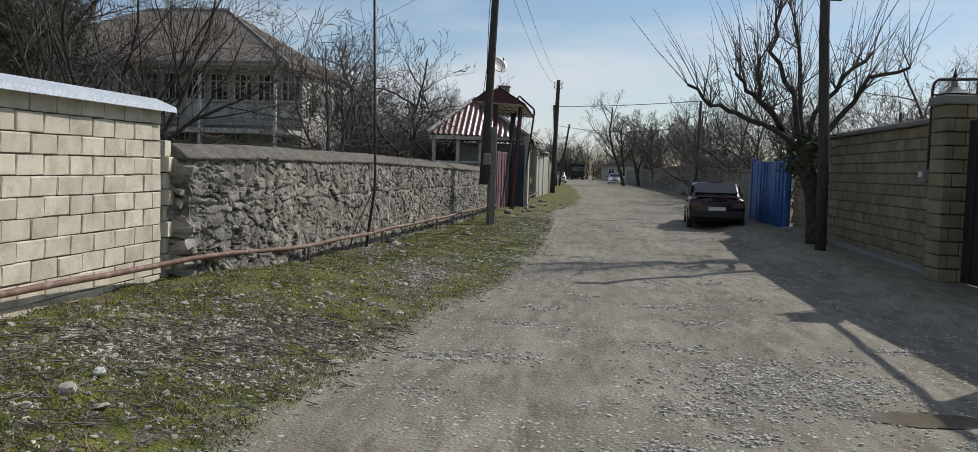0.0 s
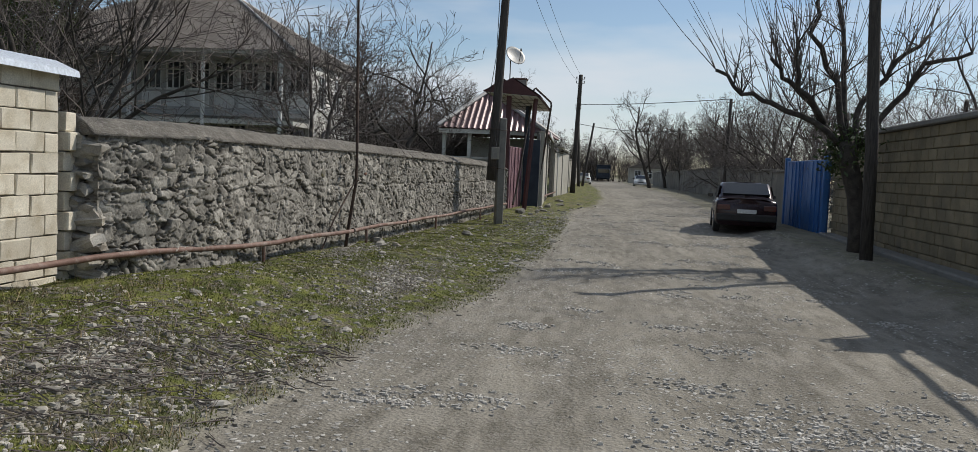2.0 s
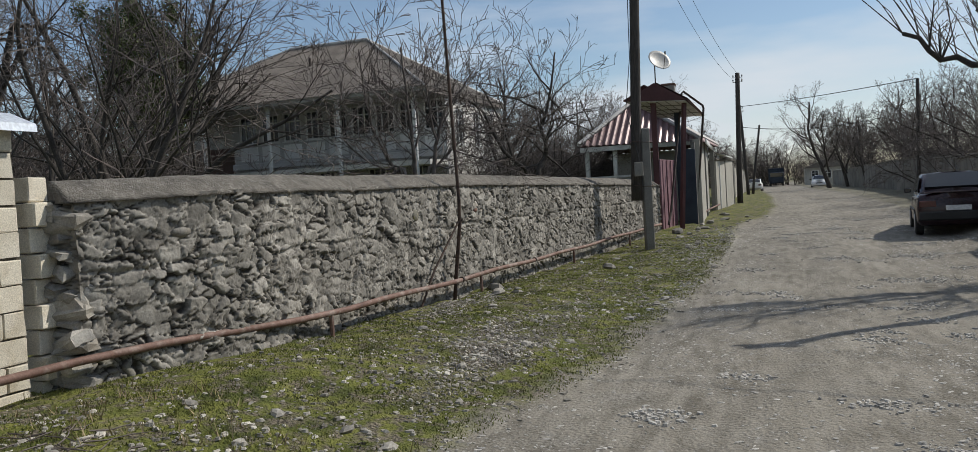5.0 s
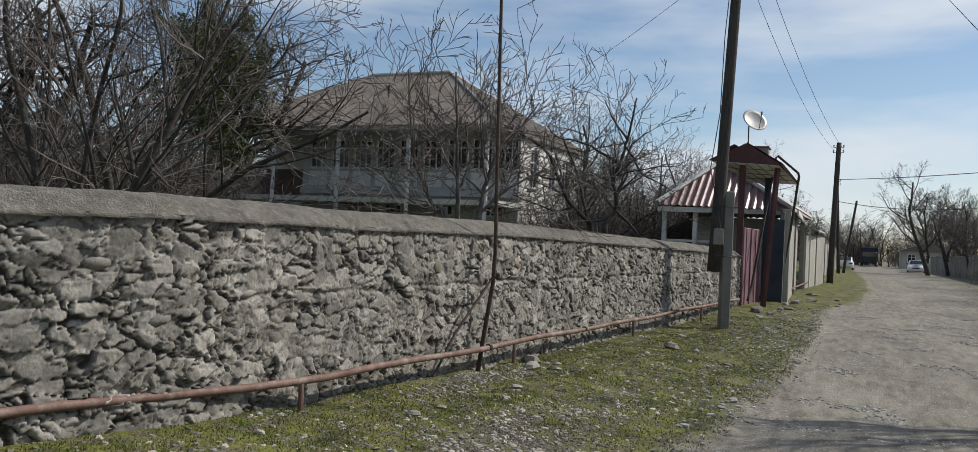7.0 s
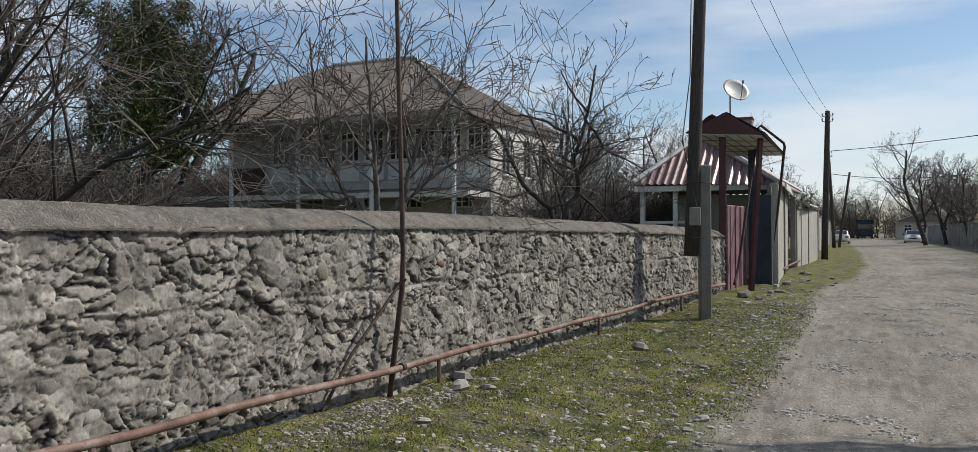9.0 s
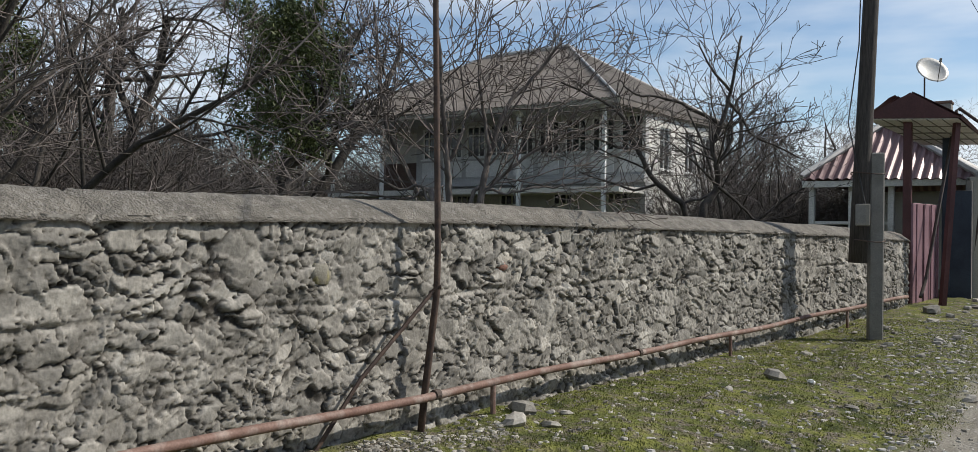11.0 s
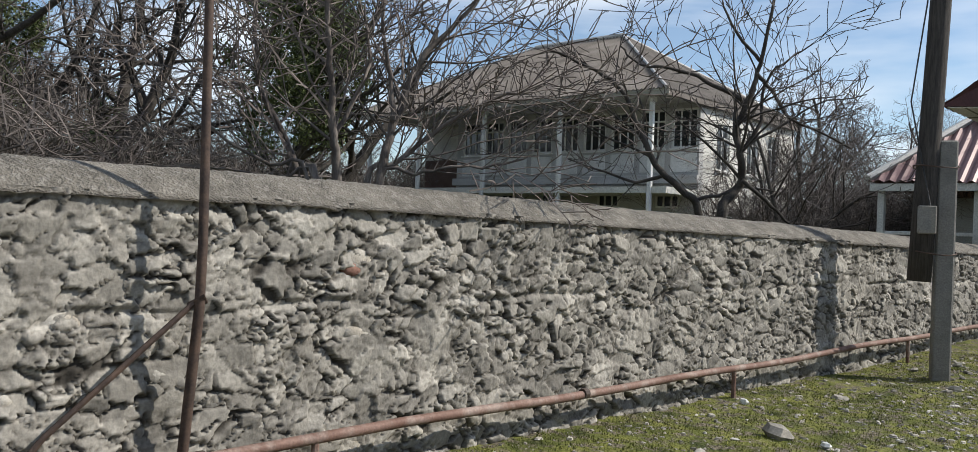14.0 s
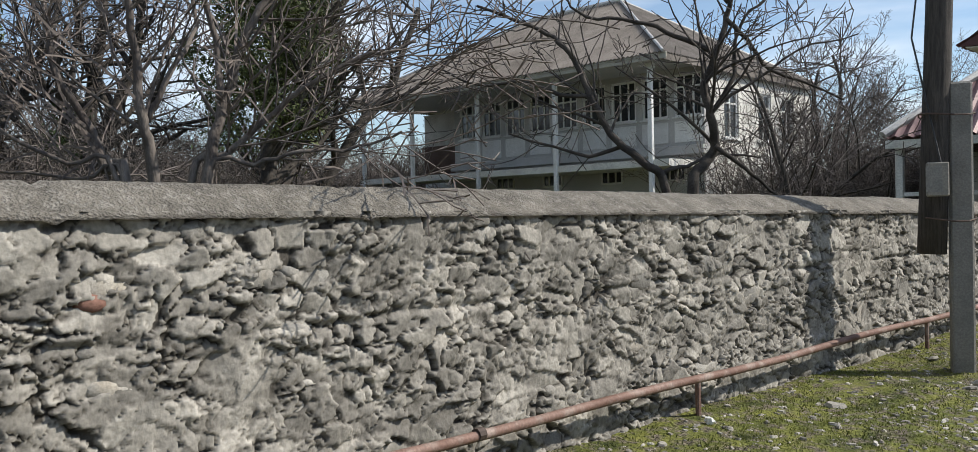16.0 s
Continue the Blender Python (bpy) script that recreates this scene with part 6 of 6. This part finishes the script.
fruit_a = bare_tree("fruit_tree", (-6.6, 14.6, 0), 31, [((0, 0, 0), (0.05, 0.12, 1.0), 4.8, 0.06), ((-0.2, 0, 0), (-0.1, 0.15, 1), 5.2, 0.055), ((-0.4, 0.3, 0), (0.15, 0.35, 1), 5.0, 0.055), ((-0.7, 0.1, 0), (-0.2, 0.3, 1), 5.4, 0.05), ((-0.9, 0.5, 0), (0.1, 0.1, 1), 5.0, 0.05), ((-0.1, 0, 0), (-0.3, -0.2, 1), 4.4, 0.05)], LONG, "bark_dark", "bare dark-barked fruit tree leaning across the garden")
fruit_b = bare_tree("fruit_tree", (-8.6, 17.0, 0), 47, [((0, 0, 0), (0.1, 0.05, 1.0), 5.4, 0.085), ((0.2, 0, 0), (0.45, 0.35, 1), 5.0, 0.065), ((0, 0.2, 0), (-0.4, 0.3, 1), 4.4, 0.06)], dict(LONG, kids=(8, 5, 4, 2)), "bark_dark", "bare dark-barked fruit tree in the garden thicket")
tall_tree = bare_tree("bare_tree", (-27.0, 20.5, 0), 59, [((0, 0, 0), (0.05, 0.0, 1.0), 7.6, 0.19), ((0, 0, 1.4), (-0.5, 0.1, 1), 5.2, 0.1), ((0, 0, 1.8), (0.45, 0.2, 1), 5.0, 0.1)], dict(FRUIT, seg=0.4, kids=(11, 7, 5, 3), thin=0.006), "bark_dark", "tall bare tree with dense fine twigs")
BUSH = dict(FRUIT, kids=(6, 5, 4), seg=0.25, wig=0.14, up=0.03, thin=0.0042, ratio=0.55, first=0.15)
br = random.Random(77)
bush = bare_tree("bare_shrub", (-11.2, 18.6, 0), 71, [((br.uniform(-.4, .4), br.uniform(-.4, .4), 0), (br.uniform(-.6, .6), br.uniform(-.6, .6), 1), br.uniform(1.8, 3.0), 0.028) for k in range(13)], BUSH, "bark_dark", "tangle of bare brown shrub stems", "bare shrubs")


DENSE = dict(FRUIT, kids=(7, 6, 5), seg=0.25, wig=0.17, up=0.02, thin=0.0048, ratio=0.6, first=0.1, angle=(30, 80))
thicket = bare_tree("bare_shrub", (-12.5, 22.0, 0), 73, [((br.uniform(-.6, .6), br.uniform(-.6, .6), 0), (br.uniform(-.7, .7), br.uniform(-.7, .7), 1), br.uniform(1.8, 3.1), 0.022) for k in range(20)], DENSE, "bark_dark", "dense dark tangle of bare shrub twigs", "bare shrubs", "twig_far")


def plant(src, spots, seed):
    r = random.Random(seed)
    for x, y, s in spots:
        copy_thing(src, pose(x, y, ground_z(x, y, False) - 0.03, 0, 0, r.uniform(0, 360)) @ Matrix.Scale(s * r.uniform(0.9, 1.1), 4))


# the thicket and garden beyond the wall
plant(fruit_b, ((-7.5, 36.5, 0.9), (-9.5, 41.0, 1.0), (-6.2, 46.5, 1.0), (-8.5, 52.0, 1.2), (-5.0, 57.0, 1.1), (-10.5, 60.0, 1.2)), 2)
plant(tall_tree, ((-23, 19, 1.1), (-28, 26, 1.15), (-11.5, 48, 0.9), (-15, 58, 1.1), (-24, 56, 1.1), (-34, 40, 1.2), (-33, 30, 1.1)), 3)
spots = []
for k in range(30):
    y = br.uniform(11.5, 33)
    x = br.uniform(-30, -0.6 - 0.838 * (y - 7.8) - 1.5)
    spots.append((x, y, br.uniform(0.6, 0.95) * (1.0 if x > -12 else 1.3)))
plant(bush, spots, 4)
bt = random.Random(41)
far_spots = []
while len(far_spots) < 46:
    y = bt.uniform(15, 40)
    x = bt.uniform(-32, -8.5)
    # the garden before the house stays open
    if x < -0.6 - 0.80 * (y - 7.8) - 0.5:
        far_spots.append((x, y, bt.uniform(0.85, 1.25)))
plant(thicket, far_spots, 16)
plant(thicket, [(bt.uniform(-62, -34), bt.uniform(22, 66), bt.uniform(1.5, 2.3)) for k in range(40)], 17)
plant(thicket, [(bt.uniform(-10.5, -5.5), bt.uniform(37, 52), bt.uniform(0.9, 1.3)) for k in range(8)], 18)
plant(bush, [(br.uniform(-36, -25), br.uniform(14, 46), br.uniform(1.2, 1.6)) for k in range(14)], 14)
plant(bush, [(br.uniform(-11, -5.5), br.uniform(37, 60), br.uniform(0.9, 1.4)) for k in range(16)], 5)


def leafy(t, centre, size, count, clumps, seed, mat, leaf=0.09, droop=0.0):
    """Leaves in uneven clumps round a crown."""
    r = random.Random(seed)
    s = Shape()
    centres = []
    for k in range(clumps):
        d = Vector((r.gauss(0, 1), r.gauss(0, 1), r.gauss(0, 1))).normalized() * r.uniform(0.35, 1.0)
        centres.append((Vector((d.x * size[0], d.y * size[1], d.z * size[2])) + Vector(centre), r.uniform(0.3, 0.75)))
    for k in range(count):
        c, w = r.choice(centres)
        p = c + Vector((r.gauss(0, 0.4), r.gauss(0, 0.4), r.gauss(0, 0.36) - droop * r.random())) * w
        a, b = Vector((r.gauss(0, 1), r.gauss(0, 1), r.gauss(0, 1))).normalized(), Vector((r.gauss(0, 1), r.gauss(0, 1), r.gauss(0, 1))).normalized()
        u = leaf * r.uniform(0.6, 1.4)
        s.add([p - a * u, p + b * u * 0.4, p + a * u, p - b * u * 0.4], [(0, 1, 2, 3)])
    return part("foliage", s, M[mat], t, "dark green leaves")


EVER = dict(FRUIT, seg=0.45, kids=(12, 6, 4), thin=0.01, wig=0.12, angle=(40, 75))
ever = bare_tree("evergreen_tree", (-18.2, 29.6, 0), 83, [((0, 0, 0), (0.02, 0.0, 1.0), 8.6, 0.26), ((0, 0, 3.0), (0.4, 0.2, 1), 5.5, 0.13)], EVER, "bark_dark", "tall tree hung with dense dark green foliage", "evergreen trees")
leafy(ever, (-18.2, 29.6, 6.6), (2.0, 2.0, 3.2), 26000, 70, 7, "leaf", 0.065, 1.3)
ever2 = bare_tree("evergreen_tree", (-20.5, 32.5, 0), 89, [((0, 0, 0), (-0.04, 0.0, 1.0), 9.4, 0.26)], EVER, "bark_dark", "tall dark green tree behind the garden thicket", "evergreen trees")
leafy(ever2, (-20.5, 32.5, 7.0), (1.5, 1.5, 3.4), 20000, 60, 8, "leaf", 0.065, 1.3)
ivy = bare_tree("ivy_covered_tree", (-24.2, 27.1, 0), 97, [((0, 0, 0), (-0.02, 0.0, 1.0), 9.0, 0.34), ((0, 0, 2.2), (-0.45, -0.3, 1), 6.2, 0.2), ((0.5, 0.2, 0), (0.14, 0.08, 1), 8.6, 0.3)], dict(EVER, kids=(10, 7, 5, 3), thin=0.007), "bark_dark", "bare tree with ivy round its trunk", "evergreen trees")
leafy(ivy, (-24.0, 27.2, 3.0), (0.6, 0.5, 2.4), 5000, 30, 9, "ivy", 0.08)
copy_thing(ever2, pose(-24.0, 24.0, 0, 0, 0, 40))

# the pollarded tree before the shaded wall
pollard = thing("pollarded_tree", (6.3, 21.2, -0.1), "pollarded bare tree with thick limbs and long straight shoots", "tree", "roadside trees")
pt, pw, pr = Shape(), Shape(), random.Random(3)
pt.tube([(6.38, 21.2, -0.2), (6.34, 21.2, 0.58), (6.25, 21.2, 1.28), (6.05, 21.2, 1.98), (5.98, 21.2, 2.38)], [0.24, 0.19, 0.17, 0.19, 0.2], 10)
limbs = [
    [(6.0, 21.2, 1.9), (5.3, 21.1, 2.45), (4.5, 21.0, 2.8), (3.9, 21.0, 3.0), (3.35, 21.0, 3.4)],
    [(5.9, 21.2, 2.0), (5.3, 21.3, 2.8), (4.7, 21.3, 3.4), (4.45, 21.3, 3.7)],
    [(6.0, 21.2, 2.0), (5.7, 21.2, 3.2), (5.25, 21.2, 4.2), (5.35, 21.2, 5.1)],
    [(6.1, 21.2, 2.0), (6.3, 21.4, 2.9), (6.9, 21.6, 3.7), (7.6, 21.8, 4.3)],
    [(6.1, 21.2, 1.9), (6.8, 21.2, 2.9), (7.3, 21.0, 3.6), (8.1, 20.9, 3.85)],
    [(6.05, 21.2, 2.0), (6.0, 21.9, 3.1), (6.1, 22.3, 4.4), (6.0, 22.6, 5.2)],
    [(5.5, 21.2, 2.4), (4.9, 20.7, 3.1), (4.8, 20.5, 3.9)],
]
for k, pts in enumerate(limbs):
    pts = [Vector(p) + Vector((0, 0, 0.28)) for p in pts]
    fine = []
    for a, b in zip(pts, pts[1:]):
        fine += [a.lerp(b, j / 3) + Vector((pr.gauss(0, 0.035), pr.gauss(0, 0.035), pr.gauss(0, 0.035))) for j in range(3)]
    fine.append(pts[-1])
    rads = [0.074 * (1 - 0.6 * i / len(fine)) for i in range(len(fine))]
    pt.tube(fine, rads, 7)
    for j in range(5):
        i = pr.randrange(len(fine) // 3, len(fine))
        grow(pt, pw, pr, fine[i], Vector((pr.gauss(0, 0.6), pr.gauss(0, 0.6), 0.7)).normalized(), pr.uniform(0.4, 1.2), 0.02, 0, dict(FRUIT, kids=(5, 4), thin=0.005, seg=0.2))
    for j in range(26):
        i = pr.randrange(len(fine) // 3, len(fine))
        lean_x = (fine[-1].x - 6.0) * 0.16
        way = Vector((pr.gauss(lean_x, 0.3), pr.gauss(0, 0.3), 1)).normalized()
        ln = pr.uniform(0.8, 2.1)
        p = fine[i]
        pw.tube([p, p + way * ln * 0.5 + Vector((pr.gauss(0, 0.04), 0, 0)), p + way * ln + Vector((lean_x * 0.15, 0, 0.05))], [0.012, 0.008, 0.004], 3, False)
part("trunk", pt, M["bark_dark"], pollard, smooth=True)
part("crown", pw, M["twig"], pollard, "long straight bare shoots")
piv = leafy(pollard, (6.1, 21.3, 2.18), (0.35, 0.3, 0.5), 1500, 14, 13, "ivy", 0.06)

# trees along the road and beyond the walls
plant(fruit_b, ((10.9, 26.5, 0.85), (11.5, 29.5, 0.9), (10.6, 33.0, 0.75), (9.5, 37.0, 0.85), (9.2, 41.5, 0.9), (9.6, 46.5, 1.0), (8.9, 51.0, 0.9), (9.8, 56.0, 1.0), (9.6, 63.0, 1.0), (10.0, 70.0, 1.0)), 6)
plant(bush, ((9.9, 24.2, 1.4), (10.5, 26.0, 1.4), (10.2, 28.0, 1.3), (9.8, 30.5, 1.1), (8.6, 35, 1.1), (8.9, 39, 1.2), (9.3, 44, 1.2), (9.2, 49, 1.2), (9.4, 54, 1.3), (9.8, 60, 1.3), (10, 66, 1.3)), 7)
plant(tall_tree, ((6.6, 90, 1.0), (8.6, 96, 0.9), (8.9, 82, 0.75), (10.5, 104, 1.0), (11, 75, 0.9), (13, 88, 1.0), (12, 116, 1.0), (-4, 86, 0.8), (-5, 100, 0.8), (14, 130, 1.1), (-3, 130, 0.9), (17, 60, 0.9), (19, 75, 1.0)), 8)
plant(fruit_b, ((-0.5, 150, 1.15), (1.5, 153, 1.1), (3.6, 151, 1.2), (5.4, 154, 1.1), (-2.5, 152, 1.2), (8.0, 153, 1.2), (11, 150, 1.2), (14, 152, 1.2), (-5, 150, 1.2), (2.6, 157, 1.3), (0.5, 158, 1.3), (4.6, 158, 1.3)), 9)
rw = random.Random(12)
plant(tall_tree, [(rw.uniform(-60, 60), rw.uniform(165, 200), rw.uniform(0.9, 1.3)) for k in range(16)], 10)
plant(bush, [(rw.uniform(-14, 30), rw.uniform(154, 175), rw.uniform(1.4, 2.0)) for k in range(40)], 11)
plant(tall_tree, [(rw.uniform(-75, -30), rw.uniform(15, 95), rw.uniform(0.9, 1.3)) for k in range(16)], 12)

# ---- loose stones, gravel, grass, puddle ----
rr = np.random.RandomState(4)
gr = random.Random(21)
chip_v = np.array([(0.5 * math.cos(a), 0.36 * math.sin(a), -0.1) for a in np.linspace(0, 6.283, 7)[:-1]] + [(0.36 * math.cos(a + 0.2), 0.25 * math.sin(a + 0.2), 0.13) for a in np.linspace(0, 6.283, 7)[:-1]])
chip_f = [(6, 7, 8, 9, 10, 11)] + [(i, (i + 1) % 6, 6 + (i + 1) % 6, 6 + i) for i in range(6)]


def chips(spots, flat=1.0, lift=0.06):
    s = Shape()
    for x, y, size in spots:
        a = gr.uniform(0, 6.283)
        c, d = math.cos(a), math.sin(a)
        z = ground_z(x, y)
        k = size * np.array([gr.uniform(0.7, 1.3), gr.uniform(0.6, 1.1), gr.uniform(0.5, 1.3) * flat])
        j = chip_v + rr.uniform(-0.07, 0.07, chip_v.shape)
        v = j * k
        s.add([(x + p[0] * c - p[1] * d, y + p[0] * d + p[1] * c, z + p[2] + size * lift) for p in v], chip_f)
    return s


spots = []
while len(spots) < 15000:
    y = 4.0 + 26 * gr.random() ** 1.6
    e = lerp(y, EDGE)
    x = gr.uniform(wall_x(max(y, 12)) + 0.1 - (0.6 if y < 11 else 0), e + 0.3)
    if gr.random() < max(0.05 + 0.25 * max(0, noise.noise((x * 2.5, y * 2.5, 50))), gravel_amount(x, y)):
        spots.append((x, y, gr.choice((0.015, 0.02, 0.028, 0.036, 0.05, 0.07))))
for k in range(240):
    y = gr.uniform(5.0, 11.0)
    x = gr.gauss(-3.1 + 0.25 * (y - 8), 0.75)
    if x < -1.2 and x > -4.7:
        spots.append((x, y, gr.choice((0.05, 0.065, 0.085, 0.12))))
fallen = Shape()
for k in range(900):
    y = gr.uniform(5.0, 10.5)
    x = gr.gauss(-2.5 + 0.3 * (y - 8), 0.8)
    if not -4.3 < x < -0.9:
        continue
    a, ln = gr.uniform(0, 6.283), gr.uniform(0.06, 0.3) * (1.6 if k < 120 else 1.0)
    pts = []
    for j in range(4):
        px, py = x + math.cos(a) * ln * j / 3 + gr.gauss(0, 0.012), y + math.sin(a) * ln * j / 3 + gr.gauss(0, 0.012)
        pts.append((px, py, ground_z(px, py) + 0.015 + 0.02 * gr.random()))
    fallen.tube(pts, [0.006, 0.005, 0.004, 0.002], 4)
tagged(part("fallen_twigs", fallen, M["twig"]), "dry brown twigs fallen among the verge stones", "twigs", kind="stuff")
verge_gravel = tagged(part("verge_gravel", chips(spots), M["pebble"]), "loose grey gravel scattered thickly over the verge", "gravel", kind="stuff")
# pale chips and scraps scattered over the farther verge
pale = []
while len(pale) < 900:
    y = gr.uniform(17, 33)
    x = lerp(y, EDGE) - abs(gr.gauss(0, 0.9)) + 0.2
    if x > wall_x(y) + 0.25:
        pale.append((x, y, gr.choice((0.02, 0.03, 0.04, 0.06, 0.09))))
tagged(part("verge_chips", chips(pale, 0.8, 0.1), M["pebble_pale"]), "pale stone chips strewn over the mossy verge", "stones", kind="stuff")
# pale stones worn flush with the dirt, and shallow hollows full of broken stone
flush, hollows = [], []
while len(flush) < 17000:
    y = 4.0 + 34 * gr.random() ** 1.7
    x = gr.uniform(lerp(y, EDGE) + 0.05, 6.0)
    if gr.random() < 0.25 + 0.9 * noise.noise((x * 0.9, y * 0.5, 31)):
        flush.append((x, y, gr.choice((0.015, 0.02, 0.028, 0.036, 0.05))))
for k in range(80):
    y = 4.5 + 30 * gr.random() ** 1.5
    cx = gr.uniform(lerp(y, EDGE) + 0.5, 5.0)
    wx, wy = gr.uniform(0.18, 0.5), gr.uniform(0.12, 0.3)
    for j in range(int(500 * wx * (0.4 + wy))):
        hollows.append((cx + gr.gauss(0, wx * 0.5), y + gr.gauss(0, wy * 0.6), gr.choice((0.02, 0.028, 0.036, 0.045, 0.06))))
for j in range(1500):
    hollows.append((gr.gauss(2.5, 0.55), gr.gauss(8.5, 0.6), gr.choice((0.02, 0.03, 0.04, 0.055))))
tagged(part("flush_stones", chips(flush, 0.3, 0.06), M["pebble_pale"]), "pale worn stones lying flush in the dirt road", "stones", kind="stuff")
tagged(part("road_gravel", chips(hollows, 1.0, 0.1), M["pebble_pale"]), "broken grey stones in shallow road hollows", "gravel", kind="stuff")

rocks = []
for k in range(7):
    me = cobble_shape(300 + k, 6, 4).mesh("loose_stone", False)
    me.materials.append(M["rock"])
    rocks.append(me)


def rock(x, y, size, sink=0.3):
    o = new("loose_stone", gr.choice(rocks))
    flat = gr.uniform(0.3, 0.6)
    o.matrix_basis = pose(x, y, ground_z(x, y) + size * flat * (0.5 - sink) * 0.8, gr.uniform(-12, 12), gr.uniform(-12, 12), gr.uniform(0, 360)) @ Matrix.Diagonal((size, size * gr.uniform(0.7, 1.0), size * flat, 1))
    tagged(o, "pale weathered loose stone lying on the grass verge", "stone", "loose stones")


rock(-1.7, 22.45, 0.3)
rock(-2.75, 18.6, 0.34)
rock(-2.9, 18.95, 0.28)
rock(-2.5, 18.75, 0.2)
for x, y, s in ((-1.25, 31.0, 0.42), (-1.05, 29.6, 0.28), (-0.9, 30.6, 0.22), (-0.55, 34.5, 0.3), (-0.2, 36.2, 0.35), (-0.6, 32.4, 0.3), (-0.3, 38.5, 0.45)):
    rock(x, y, s)
for k in range(150):
    y = 5.5 + 33 * gr.random() ** 1.1
    e = lerp(y, EDGE)
    x = gr.uniform(max(e - 3.2, wall_x(max(y, 12)) + 0.35), e + 0.1)
    rock(x, y, gr.choice((0.05, 0.06, 0.07, 0.09, 0.12, 0.15)) * (1.2 if y > 20 else 1.0), 0.35)


def blades(count, seed, tall, choose):
    r = random.Random(seed)
    v, f = [], []
    while len(f) < count:
        x, y = choose(r)
        e = lerp(y, EDGE)
        if x > e + 0.12 or (y > 11.4 and x < wall_x(y) + 0.03):
            continue
        g = gravel_amount(x, y)
        if r.random() < 0.75 * max(0, g) or noise.noise((x * 1.7, y * 1.7, 40)) + 0.35 * noise.noise((x * 6, y * 6, 41)) < r.uniform(-0.5, 0.1):
            continue
        z = ground_z(x, y)
        for k in range(3):
            px, py = x + r.gauss(0, 0.025), y + r.gauss(0, 0.025)
            a, h = r.uniform(0, 6.283), tall * r.uniform(0.4, 1.3)
            w = r.uniform(0.003, 0.007)
            lx, ly = r.gauss(0, 0.5) * h, r.gauss(0, 0.5) * h
            n = len(v)
            v += [(px - w * math.cos(a), py - w * math.sin(a), z - 0.005), (px + w * math.cos(a), py + w * math.sin(a), z - 0.005), (px + lx, py + ly, z + h)]
            f.append((n, n + 1, n + 2))
    s = Shape()
    s.v, s.f = v, f
    return s


tagged(part("verge_grass", blades(130000, 9, 0.02, lambda r: (r.uniform(-5.2, 0.9), 4.5 + 25 * r.random() ** 1.25)), M["grass"]), "short patchy grass and moss on the verge", "grass", kind="stuff")
tagged(part("dry_grass", blades(1800, 10, 0.09, lambda r: (r.uniform(-4.8, -1.0), 5.5 + 6 * r.random())), M["straw"]), "dry straw-coloured grass tufts among the gravel", "grass", kind="stuff")

PUDDLE_Z = lerp(7.8, ROAD_Z) - 0.022
puddle = Shape()
puddle.v = [(3.44, 7.8, PUDDLE_Z)] + [(3.44 + (0.52 + 0.08 * noise.noise((math.cos(a), math.sin(a), 3))) * math.cos(a), 7.8 + (0.2 + 0.05 * noise.noise((math.cos(a) * 2, math.sin(a) * 2, 8))) * math.sin(a), PUDDLE_Z) for a in np.linspace(0, 2 * math.pi, 29)[:-1]]
puddle.f = [(0, 1 + i, 1 + (i + 1) % 28) for i in range(28)]
tagged(part("puddle", puddle, M["water"]), "shallow muddy puddle in a road hollow", "puddle")
for x, y in ((-2.48, 23.52), (-2.6, 7.0), (-1.3, 22.4)):
    s = cobble_shape(int(y * 10), 7, 4)
    lt = Shape().add([(x + p[0] * 0.1, y + p[1] * 0.08, ground_z(x, y) + 0.03 + p[2] * 0.07) for p in s.v], s.f)
    tagged(part("litter", lt, M["litter"]), "crumpled scrap of white litter on the grass", "litter", "litter scraps")
